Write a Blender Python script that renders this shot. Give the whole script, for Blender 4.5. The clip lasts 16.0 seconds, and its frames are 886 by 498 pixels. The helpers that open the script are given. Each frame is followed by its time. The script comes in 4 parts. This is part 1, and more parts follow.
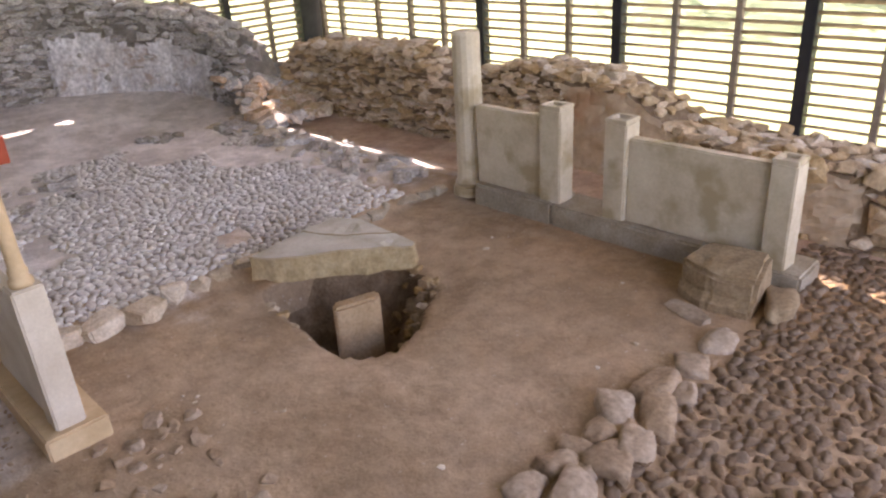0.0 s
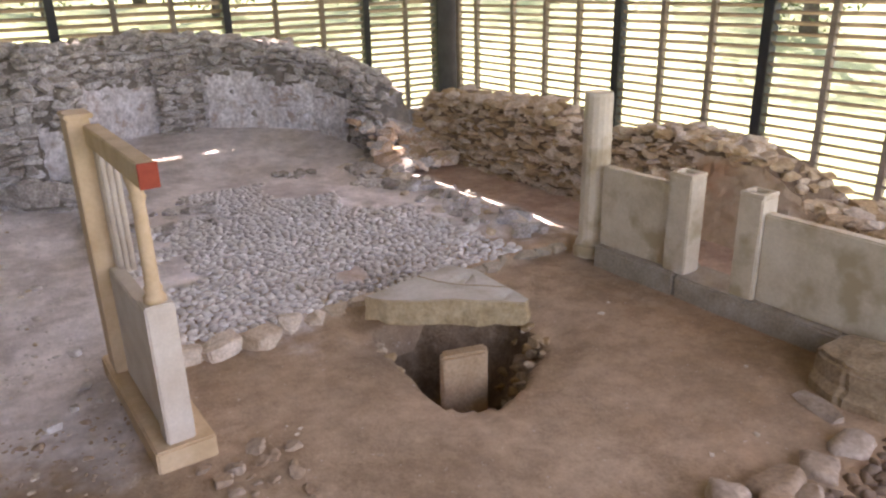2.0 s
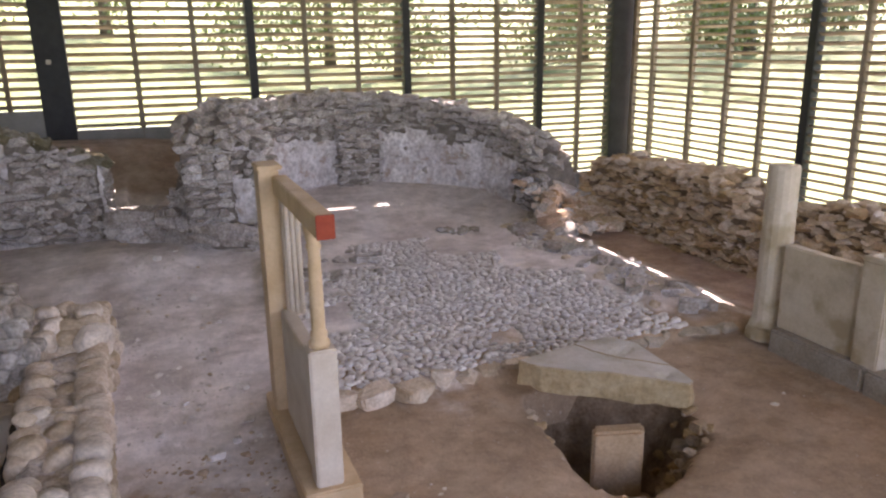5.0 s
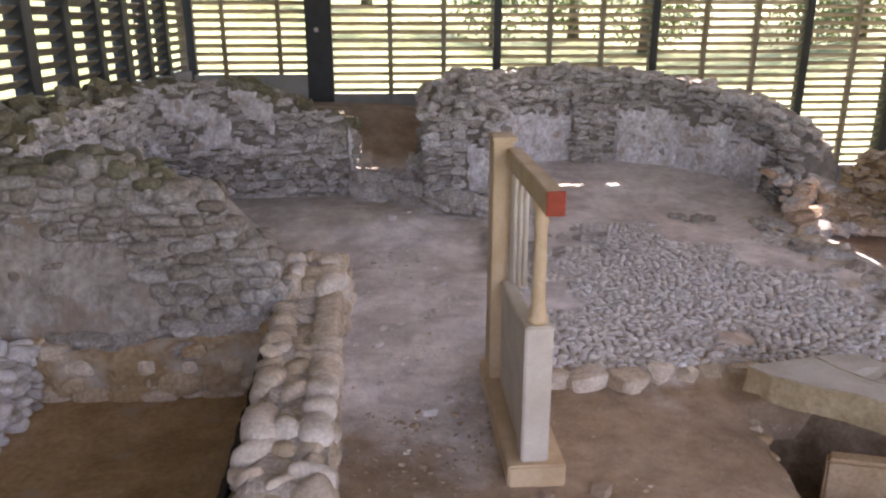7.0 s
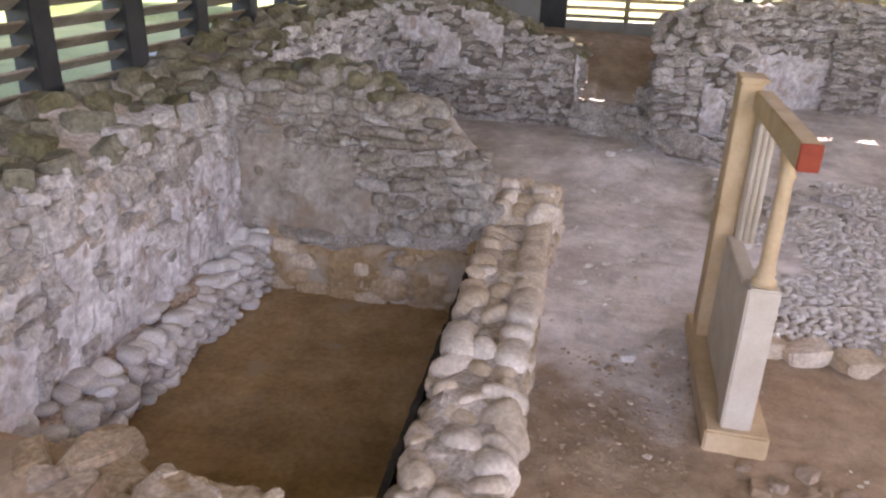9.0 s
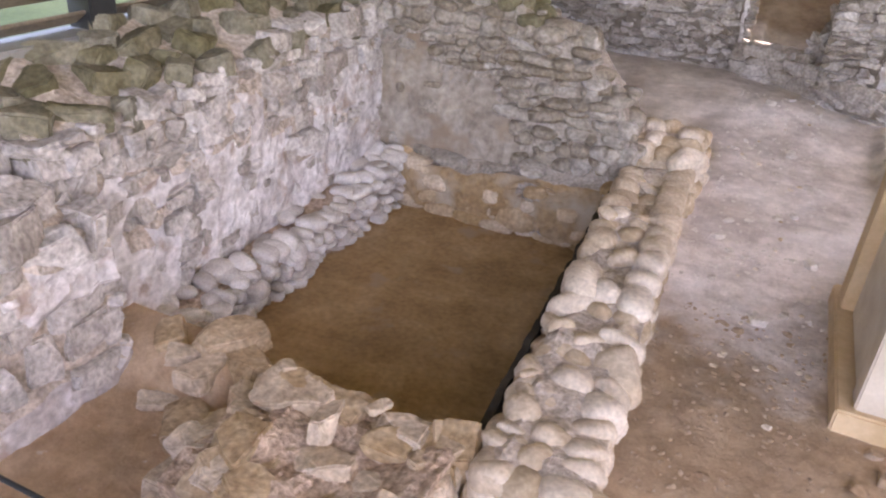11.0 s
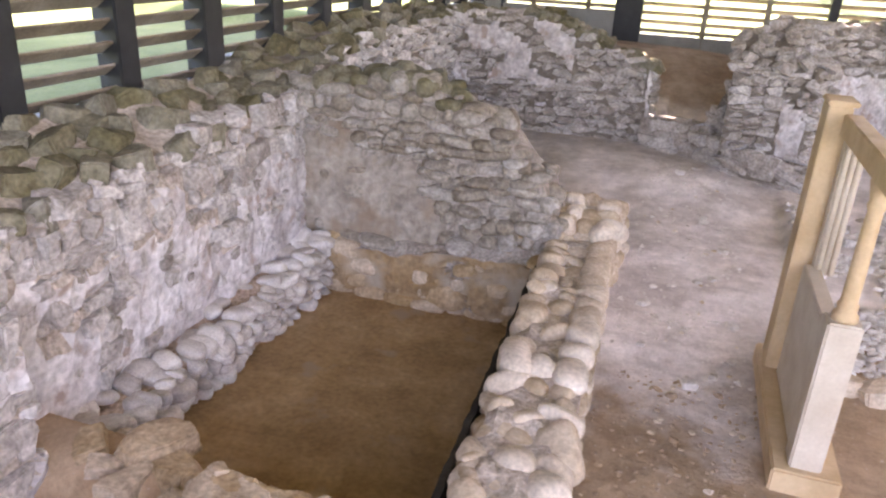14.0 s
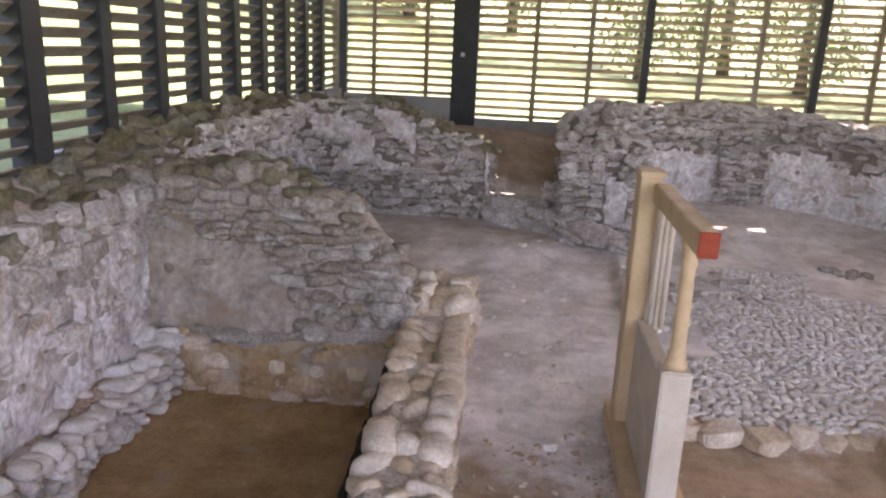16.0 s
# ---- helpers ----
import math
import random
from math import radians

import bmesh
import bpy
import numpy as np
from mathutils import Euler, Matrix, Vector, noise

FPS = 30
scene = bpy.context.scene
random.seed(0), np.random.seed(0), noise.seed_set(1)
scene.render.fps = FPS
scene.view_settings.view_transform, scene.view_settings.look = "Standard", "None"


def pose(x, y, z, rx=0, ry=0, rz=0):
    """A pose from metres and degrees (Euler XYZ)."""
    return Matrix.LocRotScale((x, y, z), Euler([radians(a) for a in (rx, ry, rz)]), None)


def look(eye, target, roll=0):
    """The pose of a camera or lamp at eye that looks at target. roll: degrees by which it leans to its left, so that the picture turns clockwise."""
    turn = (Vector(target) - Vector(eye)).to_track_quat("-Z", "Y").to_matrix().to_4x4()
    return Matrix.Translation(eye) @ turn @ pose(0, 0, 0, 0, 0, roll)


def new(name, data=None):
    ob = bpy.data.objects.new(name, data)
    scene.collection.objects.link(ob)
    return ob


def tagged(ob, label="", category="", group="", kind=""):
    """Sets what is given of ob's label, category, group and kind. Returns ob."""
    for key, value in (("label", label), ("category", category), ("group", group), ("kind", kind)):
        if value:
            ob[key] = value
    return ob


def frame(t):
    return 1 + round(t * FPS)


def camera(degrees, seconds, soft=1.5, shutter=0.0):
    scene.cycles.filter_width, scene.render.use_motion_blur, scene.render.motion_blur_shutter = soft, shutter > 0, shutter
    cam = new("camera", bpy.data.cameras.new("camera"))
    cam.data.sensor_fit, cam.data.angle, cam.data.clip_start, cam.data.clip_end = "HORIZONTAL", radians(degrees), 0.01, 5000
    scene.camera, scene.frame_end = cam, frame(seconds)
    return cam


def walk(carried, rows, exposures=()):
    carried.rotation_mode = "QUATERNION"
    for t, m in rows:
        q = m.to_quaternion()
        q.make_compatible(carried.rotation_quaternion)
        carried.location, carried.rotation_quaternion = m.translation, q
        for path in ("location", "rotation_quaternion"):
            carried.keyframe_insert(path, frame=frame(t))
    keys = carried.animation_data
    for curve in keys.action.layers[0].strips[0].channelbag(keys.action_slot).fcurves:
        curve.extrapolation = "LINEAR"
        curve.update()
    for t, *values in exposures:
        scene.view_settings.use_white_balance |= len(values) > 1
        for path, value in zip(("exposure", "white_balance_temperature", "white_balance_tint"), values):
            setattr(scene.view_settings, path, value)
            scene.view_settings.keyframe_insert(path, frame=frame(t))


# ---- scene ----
cam = camera(62.3, 16.0, soft=2.3)
PATH = [
    (0.0, pose(-0.007, -0.119, 2.572, 65.30, 3.38, -45.21)),
    (0.5, pose(-0.003, -0.113, 2.574, 66.24, 3.35, -42.93)),
    (1.0, pose(-0.003, -0.100, 2.574, 67.46, 2.54, -40.41)),
    (1.5, pose(-0.002, -0.086, 2.576, 68.42, 1.78, -37.86)),
    (2.0, pose(0.001, -0.069, 2.580, 69.68, 1.32, -34.91)),
    (2.5, pose(-0.000, -0.059, 2.581, 71.18, 1.63, -32.07)),
    (3.0, pose(-0.001, -0.051, 2.577, 72.38, 1.88, -29.83)),
    (5.5, pose(0.000, 0.000, 2.600, 74.36, 0.51, -18.84)),
    (6.0, pose(-0.007, 0.019, 2.596, 73.63, 0.30, -14.68)),
    (6.5, pose(-0.016, 0.042, 2.592, 72.81, 0.28, -9.44)),
    (7.0, pose(-0.018, 0.045, 2.594, 72.67, 0.02, -3.85)),
    (7.5, pose(-0.027, 0.057, 2.594, 72.50, -0.27, 1.21)),
    (8.0, pose(-0.051, 0.065, 2.589, 71.10, -0.80, 5.60)),
    (8.5, pose(-0.073, 0.084, 2.584, 68.95, -1.31, 9.61)),
    (9.0, pose(-0.091, 0.098, 2.577, 67.00, -1.59, 13.45)),
    (9.5, pose(-0.102, 0.115, 2.574, 65.07, -1.75, 16.32)),
    (10.0, pose(-0.111, 0.121, 2.559, 63.23, -2.20, 19.78)),
    (12.5, pose(-0.146, 0.175, 2.542, 60.18, -4.53, 28.06)),
    (13.0, pose(-0.150, 0.174, 2.546, 63.00, -3.66, 24.84)),
    (13.5, pose(-0.144, 0.166, 2.556, 65.23, -2.88, 21.53)),
    (14.0, pose(-0.141, 0.157, 2.567, 67.45, -2.78, 18.74)),
    (14.5, pose(-0.126, 0.146, 2.568, 69.37, -2.59, 15.59)),
    (15.0, pose(-0.120, 0.116, 2.574, 71.56, -2.74, 12.95)),
    (15.5, pose(-0.109, 0.100, 2.581, 73.43, -2.76, 10.44)),
    (16.0, pose(-0.107, 0.082, 2.579, 74.47, -2.42, 6.76)),
]
walk(cam, PATH, exposures=[(0.0, 3.3, 7250, 29), (3.0, 3.15, 7050, 29), (5.5, 2.95, 6900, 30), (7.0, 2.95, 6900, 30), (9.0, 3.4, 7100, 30), (10.0, 3.7, 7250, 30), (12.5, 3.85, 7400, 30), (14.5, 3.8, 7100, 30), (16.0, 3.2, 7000, 30)])

# ---- world and sun ----
SUN_ELEV, SUN_AZ = 45.7, 51.0  # azimuth counted from +y towards +x
world = bpy.data.worlds.new("sky")
scene.world = world
world.use_nodes = True
wn = world.node_tree.nodes
sky = wn.new("ShaderNodeTexSky")
sky.sky_type, sky.sun_disc = "NISHITA", False
sky.sun_elevation, sky.sun_rotation = radians(SUN_ELEV), radians(SUN_AZ)
sky.air_density, sky.dust_density, sky.ozone_density = 1.0, 2.5, 1.0
world.node_tree.links.new(sky.outputs[0], wn["Background"].inputs[0])
wn["Background"].inputs[1].default_value = 0.15
sd = bpy.data.lights.new("sun", "SUN")
sd.energy, sd.angle, sd.color = 5.0, radians(0.6), (1.0, 0.95, 0.86)
sun = new("sun", sd)
sun.matrix_world = look((math.sin(radians(SUN_AZ)) * math.cos(radians(SUN_ELEV)) * 40, math.cos(radians(SUN_AZ)) * math.cos(radians(SUN_ELEV)) * 40, math.sin(radians(SUN_ELEV)) * 40), (0, 0, 0))

# daylight of the open entrance side behind the visitor's platform
ld = bpy.data.lights.new("entrance_daylight", "AREA")
ld.shape, ld.size, ld.size_y, ld.energy, ld.color = "RECTANGLE", 11.0, 3.2, 38, (1.0, 0.95, 0.9)
lamp = new("entrance_daylight", ld)
lamp.matrix_world = look((3.2, -5.9, 3.2), (3.2, 4.0, 0.6))


# ---- materials ----
def mat(name, cols, scale=6.0, rough=0.9, bump=0.4, fine=60.0, metal=0.0, rand=0.0, island=False, stains=None, spec=0.3, dist=0.02, grain=0.18):
    m = bpy.data.materials.new(name)
    m.use_nodes = True
    nt = m.node_tree
    N, Lk = nt.nodes, nt.links
    b = N["Principled BSDF"]
    b.inputs["Roughness"].default_value, b.inputs["Metallic"].default_value = rough, metal
    b.inputs["Specular IOR Level"].default_value = spec
    tc = N.new("ShaderNodeNewGeometry")
    n1 = N.new("ShaderNodeTexNoise")
    n1.inputs["Scale"].default_value, n1.inputs["Detail"].default_value, n1.inputs["Roughness"].default_value = scale, 6, 0.62
    Lk.new(tc.outputs["Position"], n1.inputs["Vector"])
    r = N.new("ShaderNodeValToRGB")
    el = r.color_ramp.elements
    while len(el) < len(cols):
        el.new(0.5)
    for i, c in enumerate(cols):
        el[i].position = 0.28 + 0.44 * i / max(1, len(cols) - 1)
        el[i].color = (*c, 1)
    Lk.new(n1.outputs[0], r.inputs[0])
    col = r.outputs[0]
    n2 = N.new("ShaderNodeTexNoise")
    n2.inputs["Scale"].default_value, n2.inputs["Detail"].default_value = fine, 5
    Lk.new(tc.outputs["Position"], n2.inputs["Vector"])
    g = N.new("ShaderNodeMapRange")
    g.inputs[1].default_value, g.inputs[2].default_value, g.inputs[3].default_value, g.inputs[4].default_value = 0.3, 0.7, 1 - grain, 1 + grain * 0.8
    Lk.new(n2.outputs[0], g.inputs[0])
    mx = N.new("ShaderNodeMix")
    mx.data_type, mx.blend_type = "RGBA", "MULTIPLY"
    mx.inputs[0].default_value = 1.0
    Lk.new(col, mx.inputs[6])
    Lk.new(g.outputs[0], mx.inputs[7])
    col = mx.outputs[2]
    if stains:
        n3 = N.new("ShaderNodeTexNoise")
        n3.inputs["Scale"].default_value, n3.inputs["Detail"].default_value = stains[1], 4
        Lk.new(tc.outputs["Position"], n3.inputs["Vector"])
        g3 = N.new("ShaderNodeMapRange")
        g3.inputs[1].default_value, g3.inputs[2].default_value = stains[2], stains[2] + 0.12
        Lk.new(n3.outputs[0], g3.inputs[0])
        mx3 = N.new("ShaderNodeMix")
        mx3.data_type = "RGBA"
        Lk.new(g3.outputs[0], mx3.inputs[0])
        Lk.new(col, mx3.inputs[6])
        mx3.inputs[7].default_value = (*stains[0], 1)
        col = mx3.outputs[2]
    if rand:
        if island:
            src = tc.outputs["Random Per Island"]
        else:
            src = N.new("ShaderNodeObjectInfo").outputs["Random"]
        hs = N.new("ShaderNodeHueSaturation")
        mr = N.new("ShaderNodeMapRange")
        mr.inputs[3].default_value, mr.inputs[4].default_value = 1 - rand, 1 + rand
        Lk.new(src, mr.inputs[0])
        Lk.new(mr.outputs[0], hs.inputs["Value"])
        mr2 = N.new("ShaderNodeMapRange")
        mr2.inputs[3].default_value, mr2.inputs[4].default_value = 1 + rand * 1.2, 1 - rand * 1.9
        Lk.new(src, mr2.inputs[0])
        Lk.new(mr2.outputs[0], hs.inputs["Saturation"])
        Lk.new(col, hs.inputs["Color"])
        col = hs.outputs[0]
    Lk.new(col, b.inputs["Base Color"])
    if bump:
        ad = N.new("ShaderNodeMath")
        ad.operation = "ADD"
        Lk.new(n1.outputs[0], ad.inputs[0])
        sc = N.new("ShaderNodeMath")
        sc.operation = "MULTIPLY"
        sc.inputs[1].default_value = 0.35
        Lk.new(n2.outputs[0], sc.inputs[0])
        Lk.new(sc.outputs[0], ad.inputs[1])
        bp = N.new("ShaderNodeBump")
        bp.inputs["Strength"].default_value, bp.inputs["Distance"].default_value = bump, dist
        Lk.new(ad.outputs[0], bp.inputs["Height"])
        Lk.new(bp.outputs[0], b.inputs["Normal"])
    return m


SOIL = mat("trodden_soil", [(0.18, 0.123, 0.07), (0.235, 0.17, 0.105), (0.285, 0.216, 0.148)], 1.6, 0.95, 0.5, 45, stains=((0.33, 0.27, 0.22), 0.9, 0.56))
DUST = mat("grey_mortar_dust", [(0.25, 0.215, 0.19), (0.34, 0.3, 0.275), (0.42, 0.385, 0.36)], 2.6, 0.95, 0.8, 38)
PITSOIL = mat("damp_brown_soil", [(0.25, 0.152, 0.07), (0.37, 0.24, 0.12), (0.47, 0.33, 0.19)], 2.6, 0.85, 0.6, 26, stains=((0.36, 0.27, 0.19), 3.5, 0.62), grain=0.18)
GRASS = mat("lawn", [(0.06, 0.088, 0.026), (0.11, 0.138, 0.047), (0.165, 0.175, 0.075)], 0.8, 0.9, 0.4, 30)
STONE = mat("fieldstone", [(0.31, 0.277, 0.252), (0.43, 0.393, 0.365), (0.55, 0.515, 0.49)], 7, 0.92, 0.9, 32, rand=0.22, grain=0.36, dist=0.025)
STONEJ = mat("fieldstone_rubble", [(0.31, 0.277, 0.252), (0.43, 0.393, 0.365), (0.55, 0.515, 0.49)], 7, 0.92, 0.9, 32, rand=0.22, island=True, grain=0.36, dist=0.025)
WARM = mat("yellowish_fieldstone", [(0.37, 0.27, 0.165), (0.48, 0.36, 0.235), (0.56, 0.45, 0.32)], 7, 0.92, 0.9, 32, rand=0.2, grain=0.24, dist=0.025)
WARMJ = mat("yellowish_rubble", [(0.37, 0.27, 0.165), (0.48, 0.36, 0.235), (0.56, 0.45, 0.32)], 7, 0.92, 0.9, 32, rand=0.2, island=True, grain=0.24, dist=0.025)
PALE = mat("limewashed_stone", [(0.42, 0.33, 0.24), (0.54, 0.445, 0.34), (0.64, 0.55, 0.445)], 8, 0.92, 0.5, 40, rand=0.18, grain=0.2, dist=0.012)
MOSSY = mat("mossy_stone", [(0.115, 0.104, 0.062), (0.175, 0.16, 0.106), (0.27, 0.25, 0.19)], 5, 0.95, 0.9, 32, rand=0.2, grain=0.34, dist=0.025)
PLASTER = mat("old_lime_plaster", [(0.42, 0.38, 0.37), (0.59, 0.56, 0.56), (0.76, 0.74, 0.745)], 3.6, 0.93, 0.9, 18, stains=((0.4, 0.32, 0.28), 5.5, 0.57), dist=0.05, grain=0.3)
MORTAR = mat("crumbly_mortar", [(0.25, 0.215, 0.185), (0.35, 0.31, 0.275), (0.44, 0.4, 0.365)], 9, 0.95, 0.9, 40, dist=0.03, grain=0.32)
# wall core colours, darkened for the shade inside the open joints
JOINT = mat("shaded_open_joint", [(0.15, 0.13, 0.11), (0.21, 0.185, 0.16), (0.28, 0.25, 0.22)], 9, 0.95, 0.9, 40, dist=0.03)
WJOINT = mat("shaded_earth_and_joints", [(0.15, 0.1, 0.06), (0.2, 0.14, 0.09), (0.26, 0.19, 0.13)], 9, 0.95, 0.9, 40, dist=0.03)
# darker, browner plaster for the far wall of the sunken room
BROWNGREYP = mat("brown_grey_plaster", [(0.24, 0.205, 0.175), (0.33, 0.29, 0.25), (0.42, 0.38, 0.34)], 3.0, 0.95, 0.9, 16, stains=((0.27, 0.21, 0.16), 2.5, 0.52), dist=0.04, grain=0.28)
OCHREP = mat("ochre_earthy_plaster", [(0.26, 0.17, 0.085), (0.34, 0.24, 0.14), (0.42, 0.32, 0.22)], 3.0, 0.95, 0.8, 18, stains=((0.4, 0.34, 0.27), 2.0, 0.54), dist=0.03, grain=0.26)
BEIGEP = mat("beige_plaster", [(0.36, 0.27, 0.18), (0.45, 0.35, 0.25), (0.52, 0.43, 0.33)], 2.5, 0.95, 0.6, 18, stains=((0.33, 0.2, 0.12), 1.8, 0.55), dist=0.03, grain=0.1)
PALEM = mat("pale_lime_mortar", [(0.36, 0.3, 0.25), (0.5, 0.43, 0.37), (0.62, 0.555, 0.49)], 10, 0.95, 1.0, 36, dist=0.04, grain=0.34)
# near-black colour of the shadow gap beside the low wall
GAPSHADE = mat("wall_gap_shade", [(0.025, 0.022, 0.018), (0.045, 0.038, 0.03), (0.075, 0.062, 0.048)], 8, 0.9, 0.4, 40)
PINKM = mat("pinkish_mortar", [(0.34, 0.245, 0.18), (0.49, 0.37, 0.285), (0.62, 0.5, 0.41)], 9, 0.95, 1.0, 36, dist=0.04, grain=0.34)
BLOCKST = mat("ochre_quarried_block", [(0.36, 0.26, 0.165), (0.5, 0.385, 0.265), (0.61, 0.5, 0.375)], 6, 0.92, 0.9, 32, rand=0.2, grain=0.32, dist=0.025)
WMORTAR = mat("warm_mortar", [(0.22, 0.155, 0.1), (0.3, 0.22, 0.15), (0.38, 0.3, 0.22)], 9, 0.95, 0.9, 40, dist=0.03)
KERBST = mat("dusty_kerb_stone", [(0.27, 0.195, 0.135), (0.35, 0.26, 0.185), (0.42, 0.325, 0.245)], 7, 0.94, 0.8, 32, rand=0.1, grain=0.22, dist=0.02)
DARKSTONE = mat("greyish_brown_fieldstone", [(0.22, 0.19, 0.155), (0.31, 0.275, 0.235), (0.4, 0.36, 0.315)], 7, 0.92, 0.9, 32, rand=0.22, grain=0.34, dist=0.025)
BROWNST = mat("brown_sandstone", [(0.2, 0.135, 0.07), (0.29, 0.2, 0.11), (0.37, 0.27, 0.16)], 5, 0.92, 0.6, 40, rand=0.15)
BROKEN = mat("ochre_broken_edge", [(0.28, 0.205, 0.11), (0.37, 0.285, 0.165), (0.45, 0.365, 0.235)], 6, 0.92, 0.7, 35)
PEBBLE = mat("river_pebble", [(0.46, 0.42, 0.385), (0.56, 0.52, 0.485), (0.64, 0.605, 0.57)], 9, 0.85, 0.3, 70, rand=0.18)
PEBBLEJ = mat("river_pebbles", [(0.46, 0.42, 0.385), (0.56, 0.52, 0.485), (0.64, 0.605, 0.57)], 9, 0.85, 0.3, 70, rand=0.18, island=True)
REDPEB = mat("brownish_pebbles", [(0.125, 0.08, 0.05), (0.175, 0.117, 0.075), (0.23, 0.165, 0.112)], 9, 0.9, 0.4, 60, rand=0.1, island=True)
MARBLE = mat("weathered_marble", [(0.44, 0.37, 0.265), (0.55, 0.475, 0.355), (0.63, 0.56, 0.445)], 3.5, 0.75, 0.3, 40, stains=((0.39, 0.315, 0.2), 3.0, 0.55), grain=0.06)
SILL = mat("grey_sill_stone", [(0.25, 0.205, 0.15), (0.33, 0.28, 0.215), (0.4, 0.35, 0.285)], 5, 0.9, 0.5, 45)
SLAB = mat("grey_stone_slab", [(0.36, 0.325, 0.26), (0.45, 0.42, 0.36), (0.53, 0.505, 0.46)], 4, 0.85, 0.35, 50, stains=((0.36, 0.32, 0.22), 2.5, 0.58), grain=0.06)
WOODP = mat("pale_timber", [(0.47, 0.335, 0.19), (0.57, 0.42, 0.26), (0.64, 0.5, 0.33)], 4, 0.7, 0.15, 40, grain=0.06)
CREAM = mat("cream_cast_stone", [(0.5, 0.425, 0.335), (0.57, 0.5, 0.41), (0.63, 0.57, 0.485)], 5, 0.8, 0.2, 50, grain=0.06)
# rubble colour with the pink of bounced sunlight painted in
SUNPINKST = mat("sun_tinted_rubble", [(0.42, 0.28, 0.19), (0.55, 0.4, 0.29), (0.66, 0.53, 0.42)], 7, 0.92, 0.9, 32, rand=0.2, grain=0.24, dist=0.025)
RED = mat("red_painted_end", [(0.24, 0.035, 0.015), (0.3, 0.05, 0.022), (0.36, 0.075, 0.035)], 8, 0.6, 0.1, 60, grain=0.06)
STEEL = mat("dark_steel", [(0.02, 0.022, 0.025), (0.03, 0.032, 0.036), (0.04, 0.042, 0.046)], 4, 0.5, 0.05, 60, metal=0.2, grain=0.06)
GREYMET = mat("grey_steel", [(0.14, 0.145, 0.16), (0.18, 0.185, 0.2), (0.21, 0.215, 0.23)], 4, 0.45, 0.05, 60, metal=0.4, grain=0.06)
LARCH = mat("weathered_larch", [(0.16, 0.13, 0.1), (0.24, 0.2, 0.155), (0.32, 0.275, 0.22)], 3, 0.8, 0.2, 40, rand=0.12)
CONCRETE = mat("grey_concrete", [(0.2, 0.2, 0.195), (0.26, 0.26, 0.25), (0.3, 0.3, 0.29)], 2, 0.9, 0.2, 40, grain=0.06)
ROOFW = mat("roof_boards", [(0.22, 0.18, 0.13), (0.29, 0.24, 0.18), (0.34, 0.29, 0.22)], 2, 0.8, 0.2, 30)
LEAF = mat("tree_leaves", [(0.08, 0.12, 0.03), (0.12, 0.165, 0.05), (0.17, 0.21, 0.075)], 3, 0.7, 0.0, 20, rand=0.3, island=True)
BARK = mat("bark", [(0.06, 0.045, 0.03), (0.1, 0.08, 0.06), (0.13, 0.11, 0.09)], 6, 0.95, 0.5, 40)


